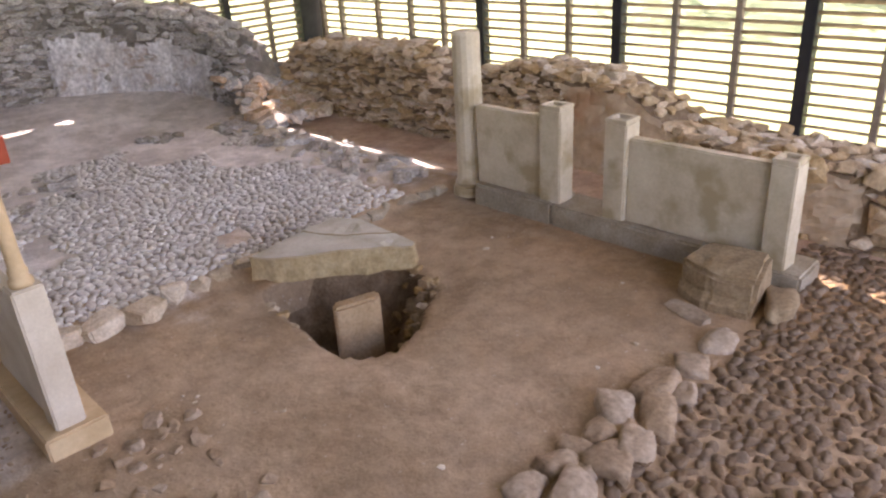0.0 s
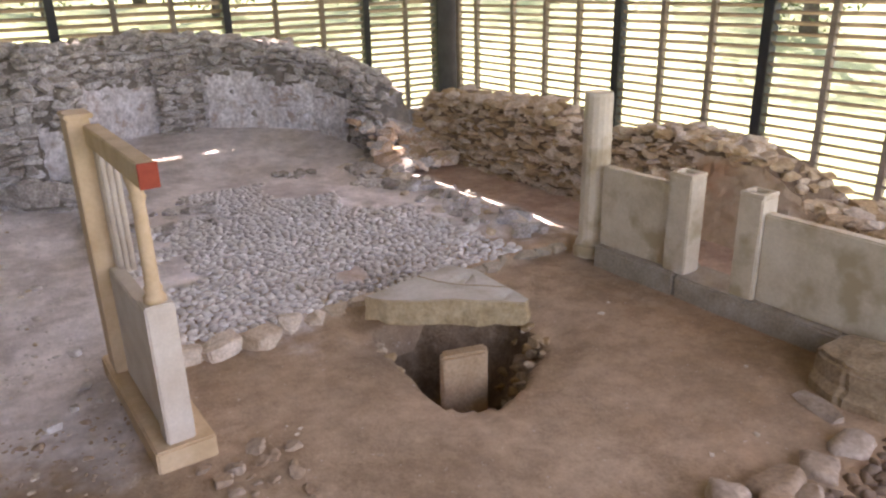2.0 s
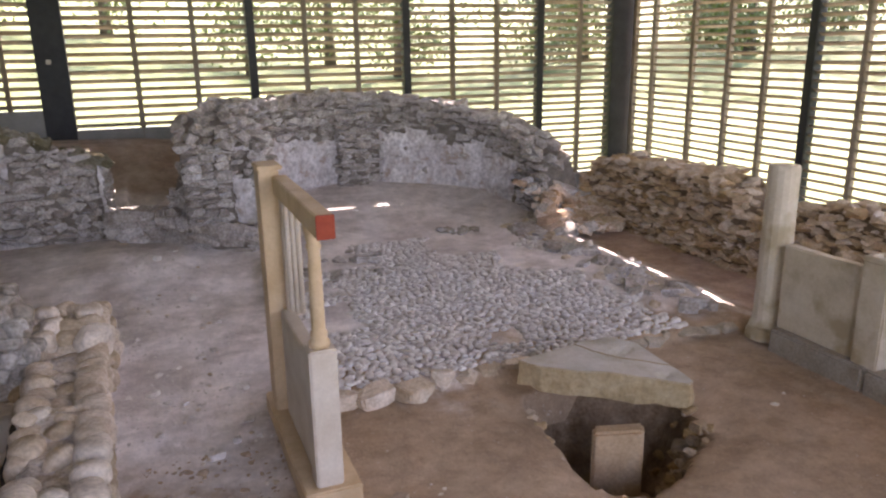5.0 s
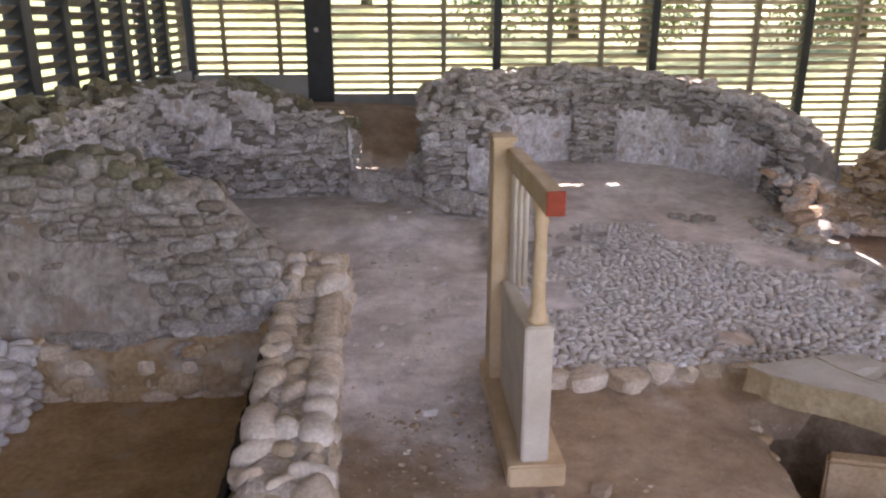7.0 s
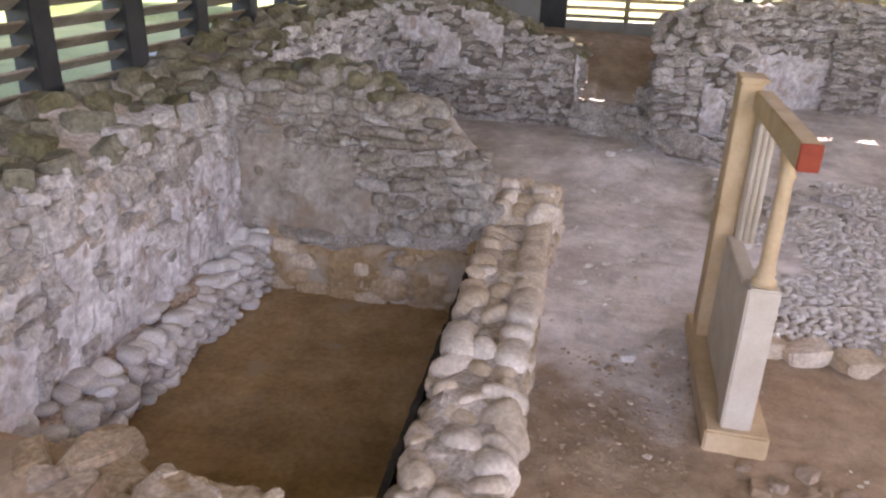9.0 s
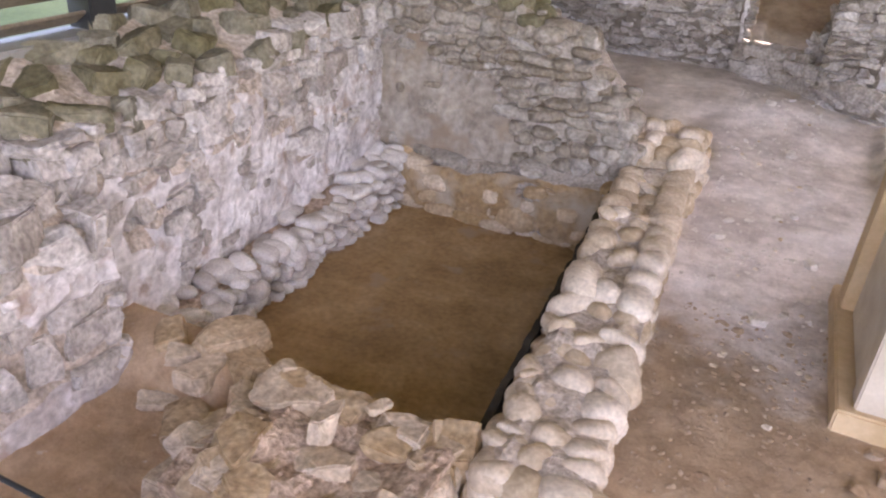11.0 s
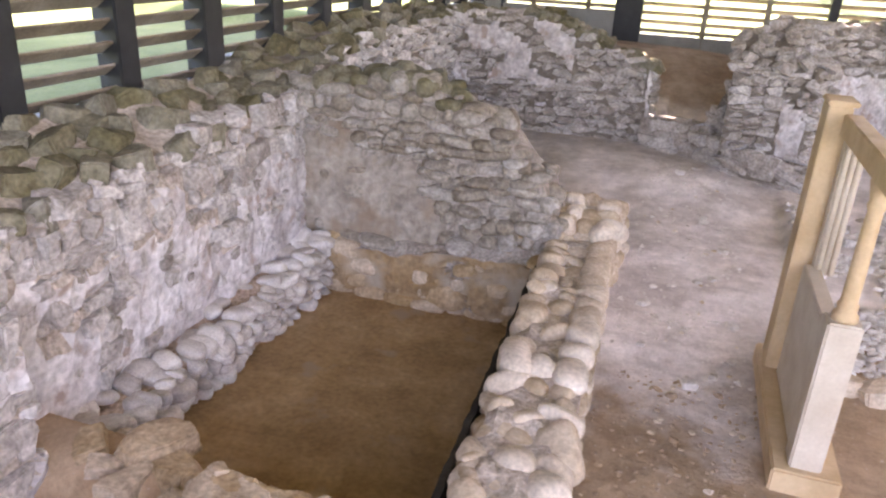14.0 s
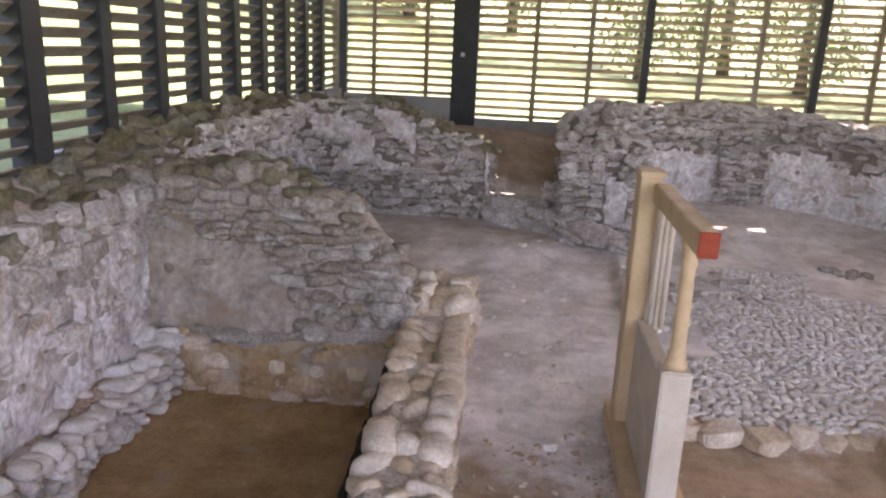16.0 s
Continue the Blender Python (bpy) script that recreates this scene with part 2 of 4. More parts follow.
def ground_material():
    """Soil that passes into pale dusty mortar, whitened for the daylight there, and into reddish earth beside the
    screen.
    """
    m = bpy.data.materials.new("excavation_floor")
    m.use_nodes = True
    nt = m.node_tree
    N, Lk = nt.nodes, nt.links
    b = N["Principled BSDF"]
    b.inputs["Roughness"].default_value, b.inputs["Specular IOR Level"].default_value = 0.95, 0.2
    pos = N.new("ShaderNodeNewGeometry").outputs["Position"]
    sep = N.new("ShaderNodeSeparateXYZ")
    Lk.new(pos, sep.inputs[0])

    def noise_tex(scale, detail=6, rough=0.6):
        n = N.new("ShaderNodeTexNoise")
        n.inputs["Scale"].default_value, n.inputs["Detail"].default_value, n.inputs["Roughness"].default_value = scale, detail, rough
        Lk.new(pos, n.inputs["Vector"])
        return n.outputs[0]

    def ramp(src, a, c, u=0.0, v=1.0):
        n = N.new("ShaderNodeMapRange")
        n.interpolation_type = "SMOOTHSTEP"
        for k, val in enumerate((a, c, u, v)):
            n.inputs[k + 1].default_value = val
        Lk.new(src, n.inputs[0])
        return n.outputs[0]

    def calc(op, x, y):
        n = N.new("ShaderNodeMath")
        n.operation = op
        for k, val in enumerate((x, y)):
            if isinstance(val, (int, float)):
                n.inputs[k].default_value = val
            else:
                Lk.new(val, n.inputs[k])
        return n.outputs[0]

    def mix(f, x, y, blend="MIX"):
        n = N.new("ShaderNodeMix")
        n.data_type, n.blend_type = "RGBA", blend
        if isinstance(f, (int, float)):
            n.inputs[0].default_value = f
        else:
            Lk.new(f, n.inputs[0])
        for k, val in ((6, x), (7, y)):
            if isinstance(val, tuple):
                n.inputs[k].default_value = (*val, 1)
            else:
                Lk.new(val, n.inputs[k])
        return n.outputs[2]

    big, mid, fine = noise_tex(0.7), noise_tex(3.0), noise_tex(45.0)
    patch = ramp(noise_tex(1.4, 7, 0.65), 0.35, 0.65)
    soil = mix(patch, (0.31, 0.22, 0.145), (0.41, 0.305, 0.215))
    # paler than the mortar itself, for the daylight on passage and back floor
    lit_dust = mix(patch, (0.52, 0.47, 0.45), (0.76, 0.71, 0.7))
    red = mix(patch, (0.3, 0.18, 0.095), (0.4, 0.262, 0.16))
    wob = calc("MULTIPLY", calc("SUBTRACT", calc("ADD", big, calc("MULTIPLY", mid, 0.6)), 0.8), 3.0)
    f1 = ramp(calc("ADD", calc("ADD", sep.outputs[1], wob), ramp(sep.outputs[0], 1.1, 0.4, -0.6, 0.7)), 4.2, 5.6)
    f2 = calc("MULTIPLY", ramp(calc("ADD", sep.outputs[0], wob), 3.0, 4.8), ramp(calc("ADD", sep.outputs[1], wob), 4.6, 3.2))
    f3 = ramp(sep.outputs[0], 5.2, 5.6)
    f4 = calc("MULTIPLY", ramp(sep.outputs[0], -1.6, -1.9), ramp(sep.outputs[1], 3.0, 2.8))
    col = mix(f1, soil, lit_dust)
    col = mix(calc("MULTIPLY", f2, 0.75), col, red)
    # ground along the right-hand wall tinted pink to look warmly sunlit
    col = mix(f3, col, mix(patch, (0.44, 0.3, 0.22), (0.6, 0.44, 0.35)))
    col = mix(f4, col, mix(patch, (0.4, 0.27, 0.17), (0.54, 0.4, 0.28)))
    col = mix(ramp(sep.outputs[1], 12.0, 12.5), col, mix(patch, (0.27, 0.2, 0.15), (0.37, 0.3, 0.24)))
    col = mix(1.0, col, ramp(fine, 0.25, 0.75, 0.92, 1.07), "MULTIPLY")
    col = mix(1.0, col, ramp(noise_tex(5.0, 6, 0.75), 0.3, 0.7, 0.8, 1.16), "MULTIPLY")
    specks = ramp(noise_tex(22.0, 2), 0.68, 0.74)
    col = mix(calc("MULTIPLY", specks, 0.35), col, (0.66, 0.61, 0.57))
    Lk.new(col, b.inputs["Base Color"])
    bp = N.new("ShaderNodeBump")
    bp.inputs["Strength"].default_value, bp.inputs["Distance"].default_value = 0.7, 0.04
    Lk.new(calc("ADD", calc("ADD", mid, calc("MULTIPLY", noise_tex(9.0), 0.6)), calc("MULTIPLY", fine, 0.2)), bp.inputs["Height"])
    Lk.new(bp.outputs[0], b.inputs["Normal"])
    return m


FLOORMAT = ground_material()


# ---- mesh helpers ----
def mesh_of(name, verts, faces, material, smooth=False):
    me = bpy.data.meshes.new(name)
    me.from_pydata([tuple(v) for v in verts], [], [tuple(f) for f in faces])
    me.materials.append(material)
    if smooth:
        me.shade_smooth()
    me.update()
    return me


def part(name, data, material=None, parent=None, label="", m=None):
    """Links a bmesh or a mesh as one object under parent."""
    if isinstance(data, bmesh.types.BMesh):
        me = bpy.data.meshes.new(name)
        data.to_mesh(me)
        data.free()
    else:
        me = data
    if material and not me.materials:
        me.materials.append(material)
    ob = new(name, me)
    if m is not None:
        ob.matrix_basis = m
    if parent is not None:
        ob.parent = parent
    if label:
        ob["label"] = label
    return ob


def thing(name, label, category, at=(0, 0, 0), group="", kind=""):
    ob = new(name)
    ob.empty_display_size = 0.1
    ob.location = at
    return tagged(ob, label, category, group, kind)


def box(x0, x1, y0, y1, z0, z1, bevel=0.008, rough=0.0, cuts=0, seed=0):
    bm = bmesh.new()
    bmesh.ops.create_cube(bm, size=1, matrix=Matrix.Translation(((x0 + x1) / 2, (y0 + y1) / 2, (z0 + z1) / 2)) @ Matrix.Diagonal((x1 - x0, y1 - y0, z1 - z0, 1)))
    if bevel:
        bmesh.ops.bevel(bm, geom=bm.edges[:], offset=bevel, segments=2, affect="EDGES")
    if cuts:
        bmesh.ops.subdivide_edges(bm, edges=[e for e in bm.edges if e.calc_length() > 0.06], cuts=cuts, use_grid_fill=True)
    if rough:
        for v in bm.verts:
            v.co += noise.noise_vector(v.co * 6 + Vector((seed, 0, 0))) * rough
    return bm


def prism(pts, z0, z1, bevel=0.01, rough=0.0, cuts=0):
    bm = bmesh.new()
    f = bm.faces.new([bm.verts.new((x, y, z1)) for x, y in pts])
    g = bmesh.ops.extrude_face_region(bm, geom=[f])
    for v in g["geom"]:
        if isinstance(v, bmesh.types.BMVert):
            v.co.z = z0
    bmesh.ops.recalc_face_normals(bm, faces=bm.faces[:])
    if bevel:
        bmesh.ops.bevel(bm, geom=bm.edges[:], offset=bevel, segments=2, affect="EDGES")
    if cuts:
        bmesh.ops.triangulate(bm, faces=bm.faces[:])
        bmesh.ops.subdivide_edges(bm, edges=[e for e in bm.edges if e.calc_length() > 0.08], cuts=cuts, use_grid_fill=True)
    if rough:
        for v in bm.verts:
            v.co += noise.noise_vector(v.co * 5) * rough
    return bm


def turned(profile, n=20, flutes=0, depth=0.0):
    """A turned shaft: profile rows of radius, height."""
    vs, fs = [], []
    for r, z in profile:
        for i in range(n):
            a = 2 * math.pi * i / n
            rr = r - (depth * abs(math.sin(flutes * a / 2)) if flutes else 0)
            vs.append((rr * math.cos(a), rr * math.sin(a), z))
    for k in range(len(profile) - 1):
        for i in range(n):
            j = (i + 1) % n
            fs.append((k * n + i, k * n + j, (k + 1) * n + j, (k + 1) * n + i))
    fs.append(tuple(reversed(range(n))))
    fs.append(tuple(range((len(profile) - 1) * n, len(profile) * n)))
    return vs, fs


# ---- stones: a few shapes, used over and over ----
rng = random.Random(7)


def stone_shape(seed, kind):
    """A stone: the hull of scattered points, boxy when 'slab', river-worn when 'round'."""
    r = random.Random(seed)
    bm = bmesh.new()
    n, p = (26, 2.6) if kind == "round" else (18, 4.5)
    for i in range(n):
        d = Vector((r.gauss(0, 1), r.gauss(0, 1), r.gauss(0, 1))).normalized()
        k = (abs(d.x) ** p + abs(d.y) ** p + abs(d.z) ** p) ** (1 / p)
        bm.verts.new(d * (0.54 / k) * r.uniform(0.86, 1.06))
    bmesh.ops.convex_hull(bm, input=bm.verts[:])
    bmesh.ops.delete(bm, geom=[v for v in bm.verts if not v.link_faces], context="VERTS")
    bmesh.ops.recalc_face_normals(bm, faces=bm.faces[:])
    me = bpy.data.meshes.new("stone")
    bm.to_mesh(me)
    bm.free()
    return me


def boulder_shape(seed):
    """A larger worn stone, smooth with dents."""
    r = random.Random(seed)
    bm = bmesh.new()
    bmesh.ops.create_cube(bm, size=1)
    bmesh.ops.subdivide_edges(bm, edges=bm.edges[:], cuts=3, use_grid_fill=True)
    p = r.uniform(3.2, 8.0)
    off = Vector((seed * 3.7, seed * 1.3, 0))
    sk = [r.uniform(-0.25, 0.25) for _ in range(4)]
    for v in bm.verts:
        d = v.co.normalized()
        k = (abs(d.x) ** p + abs(d.y) ** p + abs(d.z) ** p) ** (1 / p)
        q = d * (0.5 / k)
        q.x *= 1 + sk[0] * q.y * 2 + sk[1] * q.z
        q.y *= 1 + sk[2] * q.x * 2 + sk[3] * q.z
        v.co = q + noise.noise_vector(q * 2.2 + off) * 0.17 + noise.noise_vector(q * 5 + off) * 0.06
    me = bpy.data.meshes.new("stone")
    bm.to_mesh(me)
    bm.free()
    return me


def cobble_shape(seed):
    """A river cobble: a flattened, slightly lopsided ball."""
    r = random.Random(seed)
    bm = bmesh.new()
    bmesh.ops.create_icosphere(bm, subdivisions=3, radius=0.52)
    off = Vector((seed * 2.9, seed * 1.7, 3))
    p = r.uniform(2.2, 3.8)
    lean = r.uniform(-0.3, 0.3)
    for v in bm.verts:
        d = v.co.normalized()
        k = (abs(d.x) ** p + abs(d.y) ** p + abs(d.z) ** p) ** (1 / p)
        q = d * (0.52 / k)
        q.x *= 1 + lean * q.y
        v.co = q + noise.noise_vector(q * 1.5 + off) * 0.07 + noise.noise_vector(q * 4.5 + off) * 0.025
    me = bpy.data.meshes.new("stone")
    bm.to_mesh(me)
    bm.free()
    return me


def block_shape(seed):
    """A quarried block: a chipped box with blunt edges and uneven faces."""
    r = random.Random(seed + 500)
    bm = bmesh.new()
    bmesh.ops.create_cube(bm, size=1)
    for v in bm.verts:
        v.co = Vector((v.co.x * r.uniform(0.78, 1.08), v.co.y * r.uniform(0.78, 1.08), v.co.z * r.uniform(0.8, 1.1)))
    for _ in range(r.randint(2, 4)):
        n = Vector((r.choice((-1, 1)) * r.uniform(0.4, 1), r.choice((-1, 1)) * r.uniform(0.4, 1), r.uniform(-0.6, 1))).normalized()
        cut = bmesh.ops.bisect_plane(bm, geom=bm.verts[:] + bm.edges[:] + bm.faces[:], plane_co=n * r.uniform(0.42, 0.56), plane_no=n, clear_outer=True)
        edges = [e for e in cut["geom_cut"] if isinstance(e, bmesh.types.BMEdge)]
        if len(edges) > 2:
            bmesh.ops.contextual_create(bm, geom=edges)
    bmesh.ops.bevel(bm, geom=bm.edges[:], offset=0.05, segments=2, affect="EDGES")
    bmesh.ops.triangulate(bm, faces=bm.faces[:])
    bmesh.ops.subdivide_edges(bm, edges=[e for e in bm.edges if e.calc_length() > 0.3], cuts=2, use_grid_fill=True)
    off = Vector((seed * 1.9, 4, seed))
    for v in bm.verts:
        v.co += noise.noise_vector(v.co * 3 + off) * 0.05 + noise.noise_vector(v.co * 8 + off) * 0.025
    bmesh.ops.recalc_face_normals(bm, faces=bm.faces[:])
    me = bpy.data.meshes.new("stone")
    bm.to_mesh(me)
    bm.free()
    return me


SHAPES = {}
NSHAPE = 14


def shapes(material, kind):
    """Variants of a stone mesh with the given material: 'slab' angular, 'round' river-worn."""
    key = (material.name, kind)
    if key not in SHAPES:
        out = []
        for i in range(NSHAPE):
            if kind in ("boulder", "cobble", "block"):
                me = {"boulder": boulder_shape, "cobble": cobble_shape, "block": block_shape}[kind](i)
            else:
                me = stone_shape(i + (100 if kind == "round" else 0), kind)
            me.materials.append(material)
            if kind != "slab":
                me.shade_smooth()
            if kind == "block":
                me.set_sharp_from_angle(angle=radians(38))
            out.append(me)
        SHAPES[key] = out
    return SHAPES[key]


def stones(parent, items, material, kind="slab", limit=290, joined_material=None, near=(0.0, 0.0), name="stone"):
    """items: matrices. The nearest become parts, the rest one joined piece of stuff."""
    var = shapes(material, kind)
    items = sorted(items, key=lambda m: (m.translation.x - near[0]) ** 2 + (m.translation.y - near[1]) ** 2)
    for i, m in enumerate(items[:limit]):
        part(name, var[rng.randrange(NSHAPE)], None, parent, "", m)
    rest = items[limit:]
    if rest:
        data = []
        for me in var:
            co = np.array([v.co[:] for v in me.vertices])
            data.append((co, [tuple(p.vertices) for p in me.polygons]))
        vs, fs, o = [], [], 0
        for m in rest:
            co, pf = data[rng.randrange(NSHAPE)]
            a = np.array(m)
            w = co @ a[:3, :3].T + a[:3, 3]
            vs.extend(w.tolist())
            fs.extend([tuple(i + o for i in f) for f in pf])
            o += len(co)
        ob = part(name + "_rubble", mesh_of("rubble", vs, fs, joined_material or material, kind in ("round", "cobble", "boulder")), None, parent)
        ob["kind"] = "stuff"


def lerp(table, s):
    if s <= table[0][0]:
        return table[0][1]
    for (a, u), (b, v) in zip(table, table[1:]):
        if s <= b:
            return u + (v - u) * (s - a) / (b - a)
    return table[-1][1]


def ruin(name, label, path, thick, crest, base, material, core, kind="slab", plaster=None, size=(0.14, 0.34, 0.08, 0.15), top=True, joined=None,
         top_material=None, top_size=(0.2, 0.13), back_rise=0.0, limit=290, proud=0.045, top_kind=None, seed=1, faces=True, plaster_mat=None, both=False, cover=0.9, fit=1.2, peep=0.0, rag=0.06, sink=0.25, lean=9, extra=(), moss_end=99.0, bed=0.0, stray=0.07):
    """A ruined wall. path: points of its front face, seen from the front running left to right; the body lies behind it.
    crest and base: tables of (way along the face, height). plaster(s, z): where plaster still covers the stones."""
    r = random.Random(seed)
    pts = [Vector((x, y, 0)) for x, y in path]
    cum = [0.0]
    for a, b in zip(pts, pts[1:]):
        cum.append(cum[-1] + (b - a).length)
    L = cum[-1]
    body_depth = thick

    def at(s):
        s = min(max(s, 0.0), L)
        for i in range(len(pts) - 1):
            if s <= cum[i + 1] or i == len(pts) - 2:
                d = (pts[i + 1] - pts[i]).normalized()
                p = pts[i] + d * (s - cum[i])
                if len(pts) > 2:
                    e = 0.35
                    s0, s1 = max(0, s - e), min(L, s + e)
                    q = [pts[j] + (pts[j + 1] - pts[j]) * ((u - cum[j]) / (cum[j + 1] - cum[j])) for u in (s0, s1) for j in [max(k for k in range(len(pts) - 1) if cum[k] <= u + 1e-9)]]
                    d = (q[1] - q[0]).normalized()
                return p, d, Vector((-d.y, d.x, 0))  # back direction

    flat = crest
    crest = [(L * i / 60, lerp(flat, L * i / 60) + rag * noise.noise(Vector((L * i / 60 * 1.7, seed * 5.3, 0))) + rag * 0.6 * noise.noise(Vector((L * i / 60 * 5, seed * 3.1, 4)))) for i in range(61)]
    ob = thing(name, label, "wall", kind="structure")
    # body: a grid over front, top and back
    ns = max(6, int(L / 0.055))
    prof_n, top_n = 24, 5
    vs, fs, mi = [], [], []
    for i in range(ns + 1):
        s = L * i / ns
        p, d, bk = at(s)
        c, b0 = lerp(crest, s) - 0.03, lerp(base, s)
        row = []
        for k in range(prof_n + 1):
            row.append((0.0, b0 + (c - b0) * k / prof_n))
        for k in range(1, top_n + 1):
            row.append((body_depth * k / top_n, c + back_rise * k / top_n + (bed * (1 + 1.3 * noise.noise(Vector((s * 6, k * 1.7, seed)))) if k < top_n else 0.0)))
        for k in range(1, 5):
            row.append((body_depth, c + back_rise + (b0 - c - back_rise) * k / 4))
        for dd, z in row:
            q = p + bk * dd + Vector((0, 0, z))
            nv = noise.noise_vector(q * 4.0) * 0.02 + noise.noise_vector(q * 11.0) * 0.01
            if dd == 0.0:
                nv = nv * 0.6 + bk * 0.035
            if dd == 0.0 and plaster and plaster(s, z):
                nv = noise.noise_vector(q * 3.0) * 0.03 + noise.noise_vector(q * 8.0) * 0.026 + noise.noise_vector(q * 17.0) * 0.016 - bk * 0.02
            vs.append(q + nv)
    w = prof_n + 1 + top_n + 4
    for i in range(ns):
        for k in range(w - 1):
            fs.append((i * w + k, (i + 1) * w + k, (i + 1) * w + k + 1, i * w + k + 1))
            s = L * (i + 0.5) / ns
            if k < prof_n:
                c, b0 = lerp(crest, s), lerp(base, s)
                mi.append(1 if plaster and plaster(s, b0 + (c - b0) * (k + 0.5) / prof_n) else 0)
            else:
                mi.append(0)
    for i in (0, ns):
        fs.append(tuple(i * w + k for k in (range(w) if i == 0 else reversed(range(w)))))
        mi.append(0)
    me = mesh_of("core", vs, fs, core, False)
    me.materials.append(plaster_mat or PLASTER)
    me.polygons.foreach_set("material_index", mi)
    part("core", me, None, ob)
    items = []

    def put(s, z, sx, sz, depth, back, tilt=6, lift=0.0):
        p, d, bk = at(s)
        ang = math.atan2(d.y, d.x)
        q = p + bk * back + Vector((0, 0, z))
        e = Euler((radians(r.uniform(-tilt, tilt)), radians(r.uniform(-tilt, tilt)), ang + radians(r.uniform(-tilt, tilt) * (2.2 if tilt > 17 else 1))))
        return Matrix.LocRotScale(q, e, (sx * fit, depth, sz * fit))

    if faces:
        z = min(b for _, b in base)
        while z < max(c for _, c in crest):
            hz = r.uniform(size[2], size[3])
            s = r.uniform(-0.1, 0.0)
            while s < L:
                wx = r.uniform(size[0], size[1])
                m = s + wx / 2
                covered = bool(plaster and plaster(m, z + hz / 2))
                if covered and peep and 0 < m < L and z + hz / 2 < lerp(crest, m) and r.random() < peep:
                    items.append(put(m, z + hz / 2, wx * 0.9, hz, 0.2, 0.066 + r.uniform(-0.015, 0.015), 9))
                mid = z + hz / 2 + 0.05 * noise.noise(Vector((m * 0.9, z * 0.8, seed)))
                if 0 < m < L and lerp(base, m) - 0.03 < mid < lerp(crest, m) + 0.01 and not covered:
                    k = r.choice((0.72, 0.85, 1.0, 1.0, 1.12, 1.3))
                    if r.random() < 0.95:
                        items.append(put(m + r.uniform(-0.02, 0.02), mid + r.uniform(-0.025, 0.025), wx * k * r.uniform(0.86, 1.05), hz * r.uniform(0.8, 1.2) * (0.5 + 0.5 * k), 0.2, 0.1 - proud * r.uniform(0.0, 1.6), lean))
                    if r.random() < 0.4:
                        items.append(put(m + wx / 2, mid + hz / 2, r.uniform(0.04, 0.09), r.uniform(0.03, 0.06), 0.12, 0.05 - proud * r.random(), 25))
                    if both:
                        items.append(put(m + r.uniform(-0.05, 0.05), z + hz / 2, wx * 0.92, hz * 0.9, 0.2, body_depth - 0.1 + proud * r.uniform(0.3, 1.4)))
                s += wx
            for s in (0.02, L - 0.02):
                t = 0.1
                while t < body_depth:
                    if z + hz / 2 < lerp(crest, s):
                        items.append(put(s + r.uniform(-0.03, 0.03), z + hz / 2 + r.uniform(-0.02, 0.02), 0.16, hz * r.uniform(0.8, 1.2), r.uniform(0.16, 0.26), t, 10))
                    t += 0.19
            z += hz
    stones(ob, items, material, kind, limit, joined)
    if top:
        mossy, bare = [], []
        t = 0.09
        while t < body_depth - 0.02:
            s = r.uniform(-0.08, 0.02)
            while s < L + 0.03:
                wx = top_size[0] * r.choice((0.55, 0.75, 0.9, 1.0, 1.15, 1.45)) * r.uniform(0.9, 1.1)
                if r.random() < cover:
                    items = mossy if s < moss_end * (1 + 0.15 * r.random()) else bare
                    hh = top_size[1] * r.uniform(0.7, 1.4)
                    items.append(put(s + wx / 2, lerp(crest, s + wx / 2) + back_rise * t / body_depth - top_size[1] * sink + r.uniform(-0.02, 0.03), wx * 0.96, hh, r.uniform(0.14, 0.25), t + r.uniform(-stray, stray), lean + 6))
                s += wx
            t += 0.16
        mossy += [put(*e) for e in extra]
        stones(ob, bare, material, top_kind or kind, 60, joined)
        stones(ob, mossy, top_material or material, top_kind or kind, max(60, limit // 2), joined if not top_material else None)
    return ob


# ---- ground: one sheet from the dig to the horizon ----
def sm(a, b, v):
    t = min(1.0, max(0.0, (v - a) / (b - a)))
    return t * t * (3 - 2 * t)


HOLE = [(2.45, 4.6), (2.33, 3.67), (2.32, 3.36), (2.4, 3.22), (2.6, 3.12), (3.0, 3.25), (3.45, 3.5), (3.62, 4.1), (3.3, 4.6)]


def inside(poly, x, y):
    """Distance into a convex outline, negative outside."""
    best = 9.0
    n = len(poly)
    for i in range(n):
        (ax, ay), (bx, by) = poly[i], poly[(i + 1) % n]
        ex, ey = bx - ax, by - ay
        best = min(best, (ex * (y - ay) - ey * (x - ax)) / math.hypot(ex, ey))
    return best


